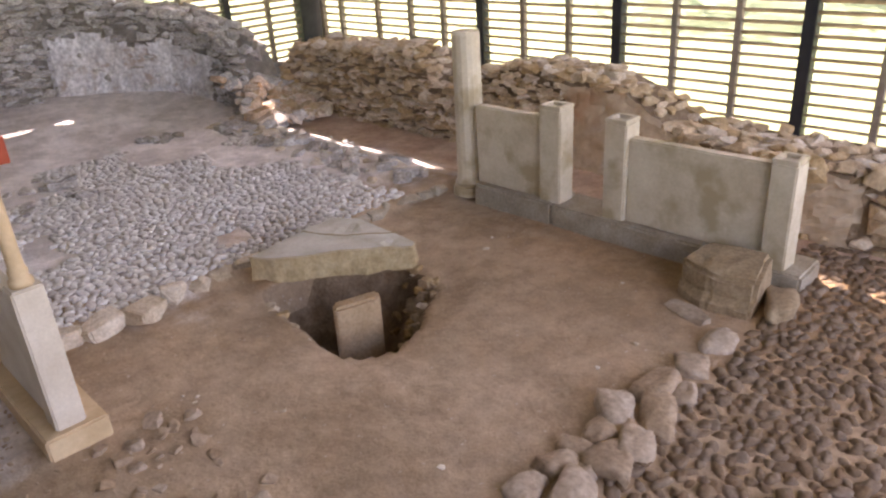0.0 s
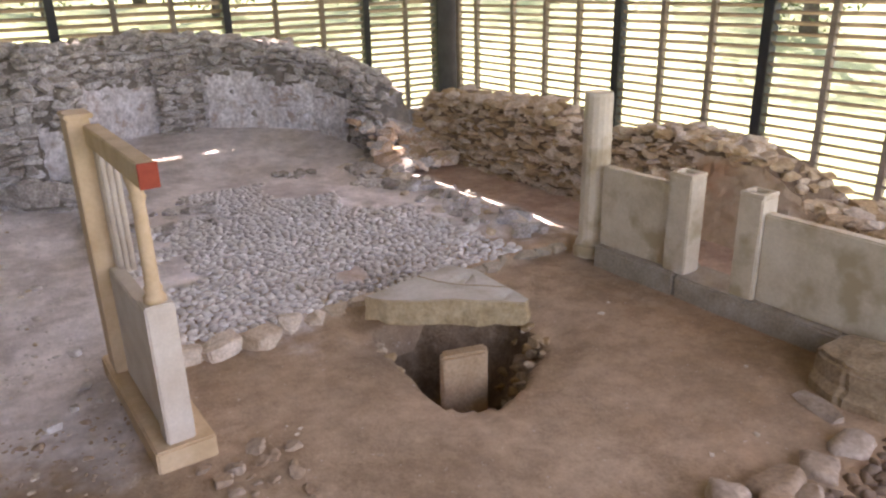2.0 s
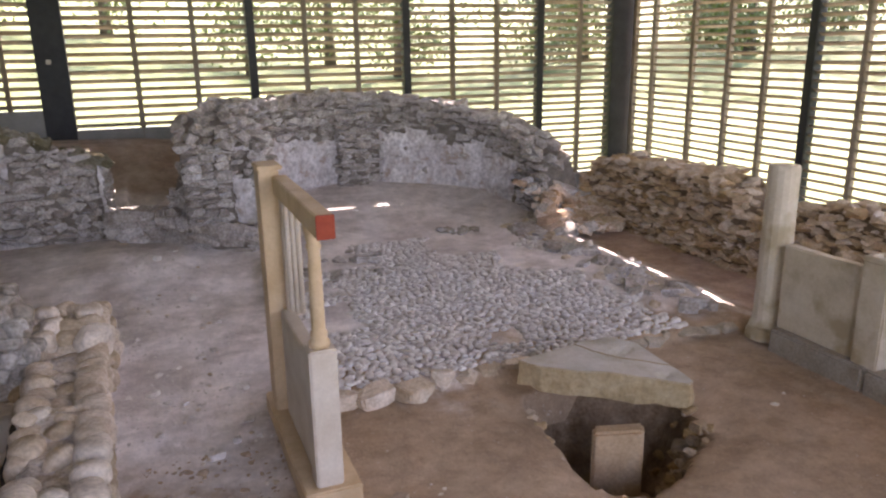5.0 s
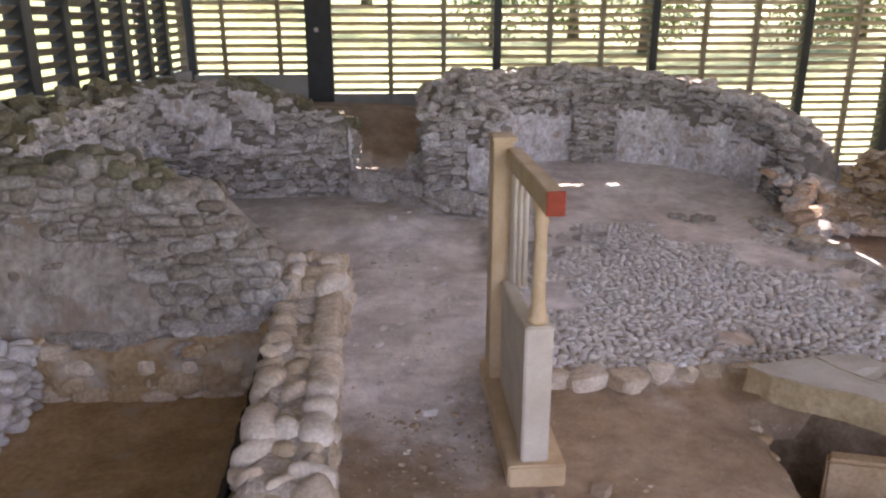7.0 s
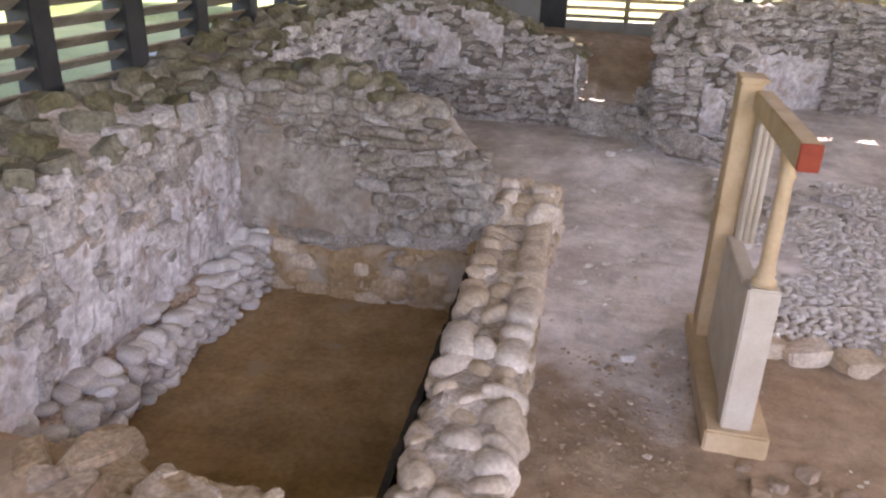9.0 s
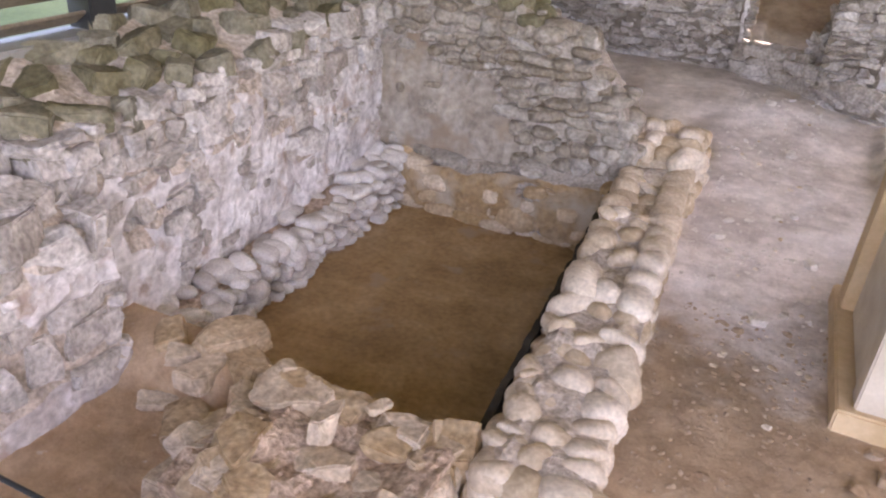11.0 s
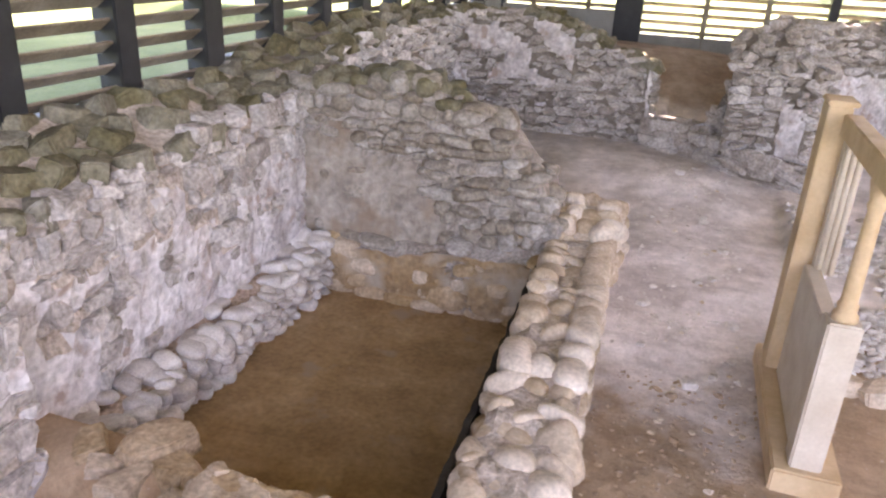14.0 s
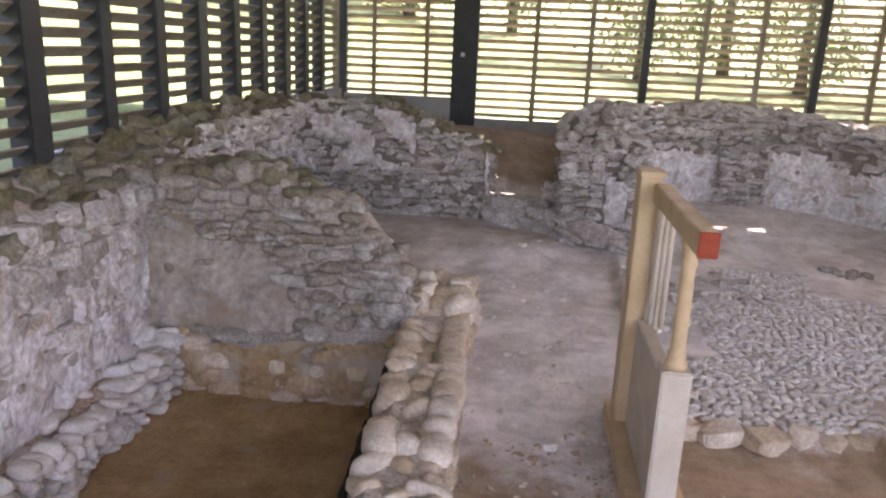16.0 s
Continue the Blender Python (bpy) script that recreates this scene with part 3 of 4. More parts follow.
def ground_height(x, y):
    n = noise.noise(Vector((x * 0.8, y * 0.8, 0))) * 0.02 + noise.noise(Vector((x * 4, y * 4, 1))) * 0.007
    if -1.2 < x < 0.8 and 1.5 < y < 10.5:
        n += noise.noise(Vector((x * 9, y * 9, 2))) * 0.012 + noise.noise(Vector((x * 2.2, y * 2.2, 6))) * 0.02
    if 3.4 < x < 5.5 and 4.9 < y < 9.2:
        n += (noise.noise(Vector((x * 8, y * 8, 2))) * 0.018 + noise.noise(Vector((x * 3, y * 3, 6))) * 0.02) * sm(3.4, 3.9, x)
    far = max(0.0, math.hypot(x - 3, y - 5) - 16)
    z = 0.0
    # dig floor levels
    z += 0.09 * sm(4.86, 4.95, y) * sm(1.0, 1.1, x) * (1 - sm(5.1, 5.5, x)) * (1 - sm(8.7, 9.2, y))
    z += (0.1 + 0.25 * sm(9.2, 11.8, y)) * sm(8.7, 9.3, y) * sm(0.9, 1.4, x) * (1 - sm(5.2, 5.7, x))
    z += 0.13 * sm(8.0, 9.8, y) * (1 - sm(0.9, 1.4, x)) * sm(-3.6, -2.4, x)
    z += 0.08 * math.exp(-((x + 0.3) ** 2 / 0.5 + (y - 9.0) ** 2 / 0.4))
    # behind the apse the bank climbs on one side and falls away on the other
    bank = 1.05 - 1.75 * sm(-1.0, 9.0, x)
    z = z * (1 - sm(12.2, 13.6, y)) + bank * sm(11.4, 14.2, y)
    if x < -0.4:
        z += 0.25 * sm(10.9, 11.4, y) * (1 - sm(11.5, 13, y))
    z += -0.75 * sm(6.9, 9.5, x) * (1 - sm(11.4, 14.2, y))
    z += 1.2 * (1 - sm(-3.75, -3.45, x)) * (1 - sm(11.4, 14.2, y)) * sm(-3.0, -1.0, y)
    # sunken room and cist
    room = sm(-3.3, -3.24, x) * (1 - sm(-0.92, -0.86, x)) * sm(2.3, 2.36, y) * (1 - sm(5.74, 5.8, y))
    room *= 1 - 1.1 * (1 - sm(-2.35, -2.1, x)) * (1 - sm(2.75, 2.98, y))
    z = z * (1 - room) - 0.4 * room
    low = sm(-3.2, -3.0, x) * (1 - sm(-2.2, -1.9, x)) * sm(-0.5, 0.3, y) * (1 - sm(2.3, 2.5, y))
    z -= 0.12 * low
    d = inside(HOLE, x, y)
    if d > -0.3:
        z -= 0.05 * sm(-0.3, 0.0, d)
    if d > 0:
        z -= 0.62 * sm(0.0, 0.11 + 0.42 * sm(2.85, 3.15, x), d)
    return z + n + far * (0.05 + 0.06 * sm(14.0, 18.0, y) + 0.06 * sm(-4.0, -8.0, x))


gx = np.concatenate([-np.geomspace(400, 6.2, 22), np.arange(-5.6, -3.6, 0.2), np.arange(-3.6, 6.2, 0.05), np.arange(6.2, 11.2, 0.15), np.geomspace(11.8, 400, 22)])
gy = np.concatenate([-np.geomspace(400, 7.0, 22), np.arange(-6.4, 0.5, 0.2), np.arange(0.5, 6.0, 0.05), np.arange(6.0, 12.0, 0.1), np.arange(12.0, 15.4, 0.2), np.geomspace(16, 400, 22)])
gv = [(x, y, ground_height(x, y)) for y in gy for x in gx]
gf, gm = [], []
nx = len(gx)
for j in range(len(gy) - 1):
    for i in range(nx - 1):
        gf.append((j * nx + i, j * nx + i + 1, (j + 1) * nx + i + 1, (j + 1) * nx + i))
        x, y = (gx[i] + gx[i + 1]) / 2, (gy[j] + gy[j + 1]) / 2
        if x < -4.1 or x > 10.9 or y > 15.2 or y < -6.2:
            k = 2
        elif -3.24 < x < -0.8 and 2.3 < y < 5.8 and not (x < -2.2 and y < 2.9):
            k = 3
        # cist floor: deep earth, darkened further to stand in for the slab's shade
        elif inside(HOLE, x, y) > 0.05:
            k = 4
        else:
            k = 0
        gm.append(k)
gme = mesh_of("ground", gv, gf, FLOORMAT, True)
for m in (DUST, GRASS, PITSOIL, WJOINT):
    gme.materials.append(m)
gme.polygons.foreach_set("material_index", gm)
tagged(new("ground", gme), "trodden brown soil floor of an excavation, lawn outside", "ground", kind="structure")

# ---- the shelter: louvred walls, posts, roof ----
BACK_Y, RIGHT_X, LEFT_X, TOP = 15.0, 10.75, -3.95, 7.25
FRONT_Y = -6.0


def louvre_wall(name, label, a, b, posts, bottoms, out, wide=0.05, tilt=29, pitch=0.165):
    """A louvred wall from a to b. posts: (way along, width, heavy). bottoms: table of (way along, height)."""
    A, B = Vector((*a, 0)), Vector((*b, 0))
    d = (B - A).normalized()
    L = (B - A).length
    ang = math.atan2(d.y, d.x)
    ob = thing(name, label, "louvre wall", kind="structure")
    o = Vector((*out, 0))
    cuts = sorted(p[0] for p in posts)
    frame_m = Matrix.LocRotScale(A, Euler((0, 0, ang)), None)
    flip = 1 if Vector((-d.y, d.x, 0)).dot(o) > 0 else -1
    for s, w, heavy in posts:
        dep = 0.3 if heavy == 2 else (0.2 if heavy else 0.12)
        z0 = -1.2
        bm = box(s - w / 2, s + w / 2, -dep / 2, dep / 2, z0, TOP + 0.3, 0.01)
        part("post" if heavy else "mullion", bm, STEEL if heavy else LARCH, ob, "dark steel post" if heavy else "", frame_m)
    # slats, one board per field and course
    cache = {}
    for p0, p1 in zip(posts, posts[1:]):
        s0, s1 = p0[0] + p0[1] / 2 - 0.01, p1[0] - p1[1] / 2 + 0.01
        if s1 - s0 < 0.03:
            continue
        zb = [v for t, v in bottoms if t <= (s0 + s1) / 2][-1]
        key = round(s1 - s0, 2)
        if key not in cache:
            bm = box(-key / 2, key / 2, -wide, wide, -0.01, 0.01, 0.004)
            me = bpy.data.meshes.new("slat")
            bm.to_mesh(me)
            bm.free()
            me.materials.append(LARCH)
            cache[key] = me
        z = zb + 0.05
        while z < TOP - 0.04:
            e = Euler((radians(tilt * -flip + rng.uniform(-1.5, 1.5)), 0, 0))
            part("slat", cache[key], None, ob, "", frame_m @ Matrix.LocRotScale(((s0 + s1) / 2, 0, z), e, None))
            z += pitch
        part("plinth", box(s0 - 0.03, s1 + 0.03, -0.13, 0.13, -1.4, zb - 0.02, 0.01), CONCRETE, ob, "grey concrete plinth", frame_m)
    part("top_rail", box(0, L, -0.06, 0.06, TOP - 0.05, TOP + 0.03, 0.006), STEEL, ob, "", frame_m)
    return ob


def even(start, step, n, heavy_at, w=0.09, hw=0.17):
    return [(start + step * i, hw if i % 3 == heavy_at else w, 1 if i % 3 == heavy_at else 0) for i in range(n)]


# back wall: way along counts from x = LEFT_X
bx = lambda x: x - LEFT_X
bp = [(0.05, 0.2, 1), (bx(-3.25), 0.08, 0), (bx(-2.19), 0.08, 0), (bx(-1.42), 0.5, 2)]
for i in range(10):
    bp.append((bx(-0.05 + 1.052 * i), 0.15 if i % 3 == 2 else 0.09, 1 if i % 3 == 2 else 0))
bp.append((bx(10.5), 0.56, 2))
louvre_wall("louvre_wall_back", "weathered timber slat wall between dark steel posts", (LEFT_X, BACK_Y), (RIGHT_X, BACK_Y), bp,
            [(0, 1.6), (bx(-1.4), 1.22), (bx(2.1), 0.75), (bx(5.2), 0.2), (bx(8.4), -0.35)], (0, 1), 0.06, 33, 0.158)
# right wall: way along counts from the far corner towards the visitor
ry = lambda y: BACK_Y - y
rp = [(0.3, 0.1, 0), (ry(14.0), 0.1, 0), (ry(12.71), 0.09, 0), (ry(11.66), 0.09, 0), (ry(10.7), 0.09, 0), (ry(9.65), 0.17, 1)]
y = 9.65
for i in range(15):
    y -= 1.0
    rp.append((ry(y), 0.17 if i % 3 == 2 else 0.09, 1 if i % 3 == 2 else 0))
tagged(part("sensor_box", box(-1.5, -1.42, BACK_Y - 0.19, BACK_Y - 0.15, 2.38, 2.46, 0.006), PLASTER), "small white sensor box on a dark post", "sensor")
louvre_wall("louvre_wall_right", "weathered timber slat wall between dark steel posts", (RIGHT_X, BACK_Y), (RIGHT_X, FRONT_Y), rp,
            [(0, -0.1), (3.4, -0.3), (8, -0.7)], (1, 0), 0.05, 33, 0.155)
# left wall: way along counts from the far corner towards the visitor
ly = lambda y: BACK_Y - y
lp = [(0.35, 0.1, 0)]
y = 13.45
for i in range(20):
    lp.append((ly(y), 0.25 if i % 3 == 2 else 0.2, 1))
    y -= 1.003
louvre_wall("louvre_wall_left", "shaded timber slat wall on the uphill side", (LEFT_X, BACK_Y), (LEFT_X, FRONT_Y), lp, [(0, 1.7), (6, 1.6), (9.5, 1.46)], (-1, 0), 0.068, 36, 0.15)
tagged(part("roof", box(LEFT_X - 0.12, RIGHT_X - 0.02, FRONT_Y - 0.1, BACK_Y - 0.02, TOP + 0.15, TOP + 0.4, 0.0), ROOFW), "flat boarded roof of the shelter", "roof", kind="structure")
fw = thing("wall_front", "plain rendered wall with a wide open entrance", "wall", kind="structure")
part("wall_panel", box(LEFT_X, -2.4, FRONT_Y - 0.15, FRONT_Y, -1.0, TOP + 0.1, 0.01), CONCRETE, fw)
part("wall_panel", box(8.8, RIGHT_X, FRONT_Y - 0.15, FRONT_Y, -1.0, TOP + 0.1, 0.01), CONCRETE, fw)
part("parapet", box(-2.4, 8.8, FRONT_Y - 0.15, FRONT_Y, -1.0, 0.9, 0.01), CONCRETE, fw)

# ---- ruined walls ----
ruin("pit_wall_left", "plastered rubble wall with mossy stones on top beside the louvres", [(-3.25, 2.4), (-3.25, 5.8)], 0.6,
     [(0, 1.1), (0.25, 1.14), (1.1, 1.25), (2.2, 1.28), (3.4, 1.28)], [(0, -0.42)], STONE, PALEM, plaster=lambda s, z: z < 0.78 + 0.4 * noise.noise(Vector((s * 1.6, z * 2, 5))) and noise.noise(Vector((s * 3, z * 3, 25))) > -0.38,
     kind="block", size=(0.1, 0.26, 0.07, 0.14), fit=1.1, top_material=MOSSY, top_size=(0.27, 0.17), top_kind="block", back_rise=0.26, seed=3, peep=0.3, sink=0.42, rag=0.1, lean=14)
ruin("wall_left_far", "mossy rubble wall below the louvres", [(-3.45, 5.8), (-3.45, 10.7)], 0.45,
     [(0, 1.45), (1.5, 1.6), (3.0, 1.65), (4.9, 1.6)], [(0, 0.0)], STONE, JOINT, top_material=MOSSY, top_size=(0.27, 0.16), back_rise=0.15, seed=33, limit=120)
ruin("wall_left_near", "thick rubble wall of large mossy blocks", [(-2.95, -3.0), (-2.95, 2.42)], 0.9,
     [(0, 0.8), (3.0, 0.95), (4.8, 0.93), (5.2, 0.86), (5.42, 0.76)], [(0, -0.45)], STONE, PALEM, kind="block", size=(0.2, 0.46, 0.14, 0.26), top_material=STONE, top_size=(0.3, 0.18), back_rise=0.42, seed=4, sink=0.4, fit=1.05, proud=0.03,
     plaster=lambda s, z: z < 0.72 and noise.noise(Vector((s * 2, z * 2, 15))) > -0.15, peep=0.25, top_kind="block", lean=14)
ruin("bench", "low bench of rounded stones along the plastered wall", [(-2.95, 2.9), (-2.97, 5.7)], 0.3,
     [(0, -0.12), (1.2, -0.03), (2.75, 0.08)], [(0, -0.43)], PEBBLE, PINKM, kind="cobble", size=(0.08, 0.145, 0.065, 0.105), top_size=(0.15, 0.08), seed=5, cover=0.5, rag=0.05, lean=13, proud=0.06, fit=1.1)
ruin("pit_wall_far", "ruined cross wall of flat fieldstones with plaster remains", [(-3.3, 5.76), (-0.98, 5.76)], 0.55,
     [(0, 1.44), (0.5, 1.44), (0.9, 1.56), (1.25, 1.48), (1.5, 1.3), (1.8, 1.22), (1.95, 1.06), (2.2, 0.84), (2.32, 0.48)], [(0, -0.42)], DARKSTONE, MORTAR, plaster_mat=BROWNGREYP,
     plaster=lambda s, z: z < 0.1 or (z < 1.12 - 0.22 * s + 0.4 * noise.noise(Vector((s * 2, z * 2, 9))) and s < 1.35 + 0.3 * noise.noise(Vector((z * 3, 2, s)))), kind="cobble", size=(0.1, 0.3, 0.06, 0.13), fit=1.14, top_material=MOSSY, top_size=(0.2, 0.12), top_kind="cobble", seed=6, peep=0.14, lean=13, rag=0.1, moss_end=1.25)
ruin("footing", "ochre and grey rubble footing of the cross wall", [(-2.98, 5.64), (-1.06, 5.62)], 0.15,
     [(0, 0.02), (0.5, 0.08), (1.0, 0.14), (1.92, 0.2)], [(0, -0.44)], WARM, MORTAR, plaster_mat=OCHREP, plaster=lambda s, z: z > -0.36 + 0.1 * noise.noise(Vector((s * 5, 3, 1))) and noise.noise(Vector((s * 2, z * 3, 19))) > -0.3, kind="cobble", size=(0.14, 0.3, 0.1, 0.16), seed=36, peep=0.3, top_size=(0.2, 0.07), cover=0.4, back_rise=0.1, top_material=DARKSTONE, top_kind="cobble")
ruin("pit_wall_right", "low wall capped with two rows of pale rounded stones", [(-1.01, 6.0), (-0.85, 2.3)], 0.5,
     [(0, 0.36), (1.5, 0.33), (3.7, 0.31)], [(0, -0.42)], PALE, PALEM, kind="cobble", size=(0.12, 0.26, 0.08, 0.15), top_size=(0.16, 0.125), proud=0.03, both=True, seed=8, top_kind="cobble", cover=0.8, sink=0.55, rag=0.07, lean=16, bed=0.03, stray=0.03)
# added near-black strip between the soil and the inner face of the low wall, for the shadow gap there
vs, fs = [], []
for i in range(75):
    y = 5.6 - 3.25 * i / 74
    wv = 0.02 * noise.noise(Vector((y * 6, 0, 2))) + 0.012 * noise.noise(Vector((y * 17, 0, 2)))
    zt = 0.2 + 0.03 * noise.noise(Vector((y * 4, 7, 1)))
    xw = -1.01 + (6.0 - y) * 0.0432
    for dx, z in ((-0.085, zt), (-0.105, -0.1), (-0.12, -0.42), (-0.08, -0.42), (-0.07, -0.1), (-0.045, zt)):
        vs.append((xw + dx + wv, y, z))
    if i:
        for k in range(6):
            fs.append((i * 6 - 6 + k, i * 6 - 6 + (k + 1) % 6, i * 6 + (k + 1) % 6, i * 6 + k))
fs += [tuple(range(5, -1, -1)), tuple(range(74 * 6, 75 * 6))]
tagged(part("gap_shade_strip", mesh_of("gap_shade_strip", vs, fs, GAPSHADE)), "added dark strip standing in for the shadow gap along the low stone wall", "membrane strip")
ruin("wall_stub", "pale crumbling stub at the end of the cross wall", [(-1.02, 6.62), (-1.02, 6.0)], 0.5,
     [(0, 0.45), (0.3, 0.5), (0.62, 0.46)], [(0, -0.1)], PALE, PALEM, kind="cobble", size=(0.12, 0.26, 0.08, 0.14), both=True, seed=9, lean=18, cover=0.6)
ruin("pit_wall_near", "broken low wall of large angular blocks in lime mortar", [(-0.93, 2.46), (-2.0, 2.5)], 0.8,
     [(0, 0.26), (0.4, 0.23), (0.8, 0.22), (1.08, 0.15)], [(0, -0.5)], BLOCKST, PINKM, kind="block", size=(0.2, 0.42, 0.14, 0.22), top_size=(0.23, 0.12), top_kind="block", both=True, seed=10, cover=0.7, bed=0.045, stray=0.04, fit=1.0, proud=0.0, sink=0.52, rag=0.08, lean=8,
     extra=[(0.84, 0.22, 0.4, 0.13, 0.27, 0.16, 4), (0.6, 0.22, 0.12, 0.16, 0.26, 0.24, 18), (0.86, 0.16, 0.22, 0.26, 0.32, 0.52, 10), (0.3, 0.2, 0.22, 0.14, 0.2, 0.2, 12)])
ruin("door_wall", "rubble wall with lime remains beside a doorway", [(-3.9, 10.6), (-0.6, 10.6)], 0.6,
     [(0, 1.7), (0.4, 1.76), (1.1, 1.7), (1.9, 1.7), (2.4, 1.5), (3.2, 1.2), (3.3, 1.1)], [(0, 0.0)], STONE, JOINT,
     plaster=lambda s, z: (abs(s - 1.3) < 0.9 and z > 0.5 and noise.noise(Vector((s * 2.5, z * 2.5, 2))) > 0.05) or s > 3.22, size=(0.1, 0.28, 0.06, 0.12), top_material=MOSSY, seed=11, limit=290)
ruin("door_sill", "low sill wall of flat stones under the doorway", [(-0.6, 10.4), (0.0, 10.2), (0.5, 9.65)], 0.5,
     [(0, 0.5), (0.6, 0.5), (1.35, 0.44)], [(0, -0.05)], STONE, MORTAR, size=(0.16, 0.36, 0.09, 0.16), seed=12, kind="block", top_kind="block", top_size=(0.26, 0.1))
ruin("apse_shoulder", "ragged end of the apse wall with white plaster", [(0.2, 10.35), (0.62, 10.0), (1.3, 9.7)], 0.6,
     [(0, 0.6), (0.1, 0.95), (0.25, 1.12), (0.42, 1.26), (0.6, 1.36), (0.85, 1.44), (1.25, 1.5)], [(0, -0.05)], STONE, JOINT,
     plaster=lambda s, z: 0.4 < s < 1.25 and 0.35 < z < 1.4 and noise.noise(Vector((s * 3, z * 3, 4))) > -0.2, size=(0.1, 0.28, 0.06, 0.12), seed=13)
ruin("shoulder_footing", "low projecting course of large stones at the apse end", [(0.44, 9.6), (0.7, 9.34), (1.3, 9.2)], 0.4,
     [(0, 0.38), (0.5, 0.42), (1.1, 0.3)], [(0, -0.1)], STONE, JOINT, size=(0.22, 0.42, 0.12, 0.2), seed=43)
AC, AR = (3.15, 9.75), 2.2
arc = [(AC[0] - AR * math.cos(a), AC[1] + AR * math.sin(a)) for a in [math.pi * k / 18 for k in range(0, 20)]]
AL = math.pi * AR * 19 / 18


def apse_plaster(s, z):
    u = s / AL
    n = noise.noise(Vector((s * 1.6, z * 2.2, 7)))
    if 0.47 < u < 0.54:
        return False
    lim = 1.24 if u < 0.5 else 1.36 - 1.2 * (u - 0.5)
    return z < lim + 0.2 * n and u < 0.92 + 0.1 * n and z > 0.3 + 0.12 * n - 0.25 * sm(0.55, 0.85, u)


ruin("apse_wall", "curved apse wall with plaster below and bare rubble above", arc, 0.6,
     [(0, 1.42), (0.05 * AL, 1.55), (0.09 * AL, 1.72), (0.16 * AL, 1.84), (0.3 * AL, 1.8), (0.45 * AL, 1.84), (0.55 * AL, 1.78), (0.68 * AL, 1.65), (0.8 * AL, 1.45), (0.9 * AL, 1.2), (0.97 * AL, 0.9), (AL, 0.5)], [(0, 0.0)], STONE, JOINT,
     plaster=apse_plaster, peep=0.12, size=(0.1, 0.28, 0.05, 0.11), seed=14, limit=290, top_size=(0.24, 0.12), joined=STONEJ)
ruin("apse_pilaster", "flat-stone pilaster remnant projecting from the apse wall", [(2.93, 11.72), (3.36, 11.72)], 0.26,
     [(0, 1.5), (0.43, 1.55)], [(0, 0.25)], STONE, JOINT, size=(0.16, 0.34, 0.05, 0.09), seed=44, top_size=(0.2, 0.08))
ruin("wall_right", "coursed yellowish rubble wall of small flat stones", [(5.95, 9.3), (6.2, 8.7), (6.2, 3.15)], 0.6,
     [(0, 0.55), (0.2, 0.92), (0.6, 1.02), (1.7, 1.0), (2.7, 1.06), (2.95, 0.95), (3.1, 0.72), (3.35, 0.66), (3.8, 0.88), (4.45, 1.01), (5.5, 0.94), (5.9, 0.78), (6.2, 0.58)], [(0, -0.05)], WARM, WJOINT, plaster_mat=BEIGEP,
     plaster=lambda s, z: s > 4.95 + 0.4 * noise.noise(Vector((s, z * 3, 23))) and z < 0.9, size=(0.09, 0.22, 0.05, 0.09), joined=WARMJ, seed=15, limit=290, top_size=(0.14, 0.075), sink=0.4)
ruin("wall_right_near", "lower yellowish rubble wall with a bright sunlit top", [(6.2, 3.15), (5.8, 2.2), (5.75, -3.5)], 0.8,
     [(0, 0.58), (1.2, 0.6), (2.2, 0.64), (6.7, 0.6)], [(0, -0.05)], WARM, WJOINT, top_size=(0.14, 0.08), sink=0.5, rag=0.1, size=(0.14, 0.32, 0.08, 0.14), joined=WARMJ, seed=16, limit=220, plaster_mat=BEIGEP,
     plaster=lambda s, z: noise.noise(Vector((s * 1.5, z * 2, 27))) > 0.25)

# ---- the cobbled floor of the chancel ----


def cobbles(name, label, spots, material, joined, limit):
    ob = thing(name, label, "cobbled floor", kind="structure")
    stones(ob, spots, material, "round", limit, joined, near=(1.8, 4.9), name="pebble")


spots = []
r2 = random.Random(21)
y = 4.98
while y < 9.0:
    x = 1.12 + r2.uniform(0, 0.05)
    while x < 5.35 - 0.08 * max(0, y - 8):
        n = noise.noise(Vector((x * 0.9, y * 0.9, 11)))
        keep = n > -0.55 if x > 1.75 + 0.3 * n else n > -0.1
        if x > 3.75 + 0.9 * n + 0.12 * (y - 5) and n + 0.5 * noise.noise(Vector((x * 3, y * 3, 2))) < 0.12:
            keep = False
        if y > 8 and n < 0.05:
            keep = False
        if keep:
            big = 1.5 if x > 4.0 + n and r2.random() < 0.35 else 1.0
            spots.append(Matrix.LocRotScale((x + r2.uniform(-0.015, 0.015), y + r2.uniform(-0.02, 0.02), ground_height(x, y) + 0.004 + r2.uniform(-0.006, 0.01)),
                                            Euler((r2.uniform(-0.2, 0.2), r2.uniform(-0.2, 0.2), r2.uniform(-0.5, 0.5))), (0.082 * big * r2.uniform(0.7, 1.2), 0.061 * big * r2.uniform(0.75, 1.2), 0.042 * big)))
        x += 0.077 * r2.uniform(0.85, 1.15)
    y += 0.058
cobbles("cobble_floor", "floor of small grey river pebbles set in rows", spots, PEBBLE, PEBBLEJ, 290)
spots = []
y = -1.6
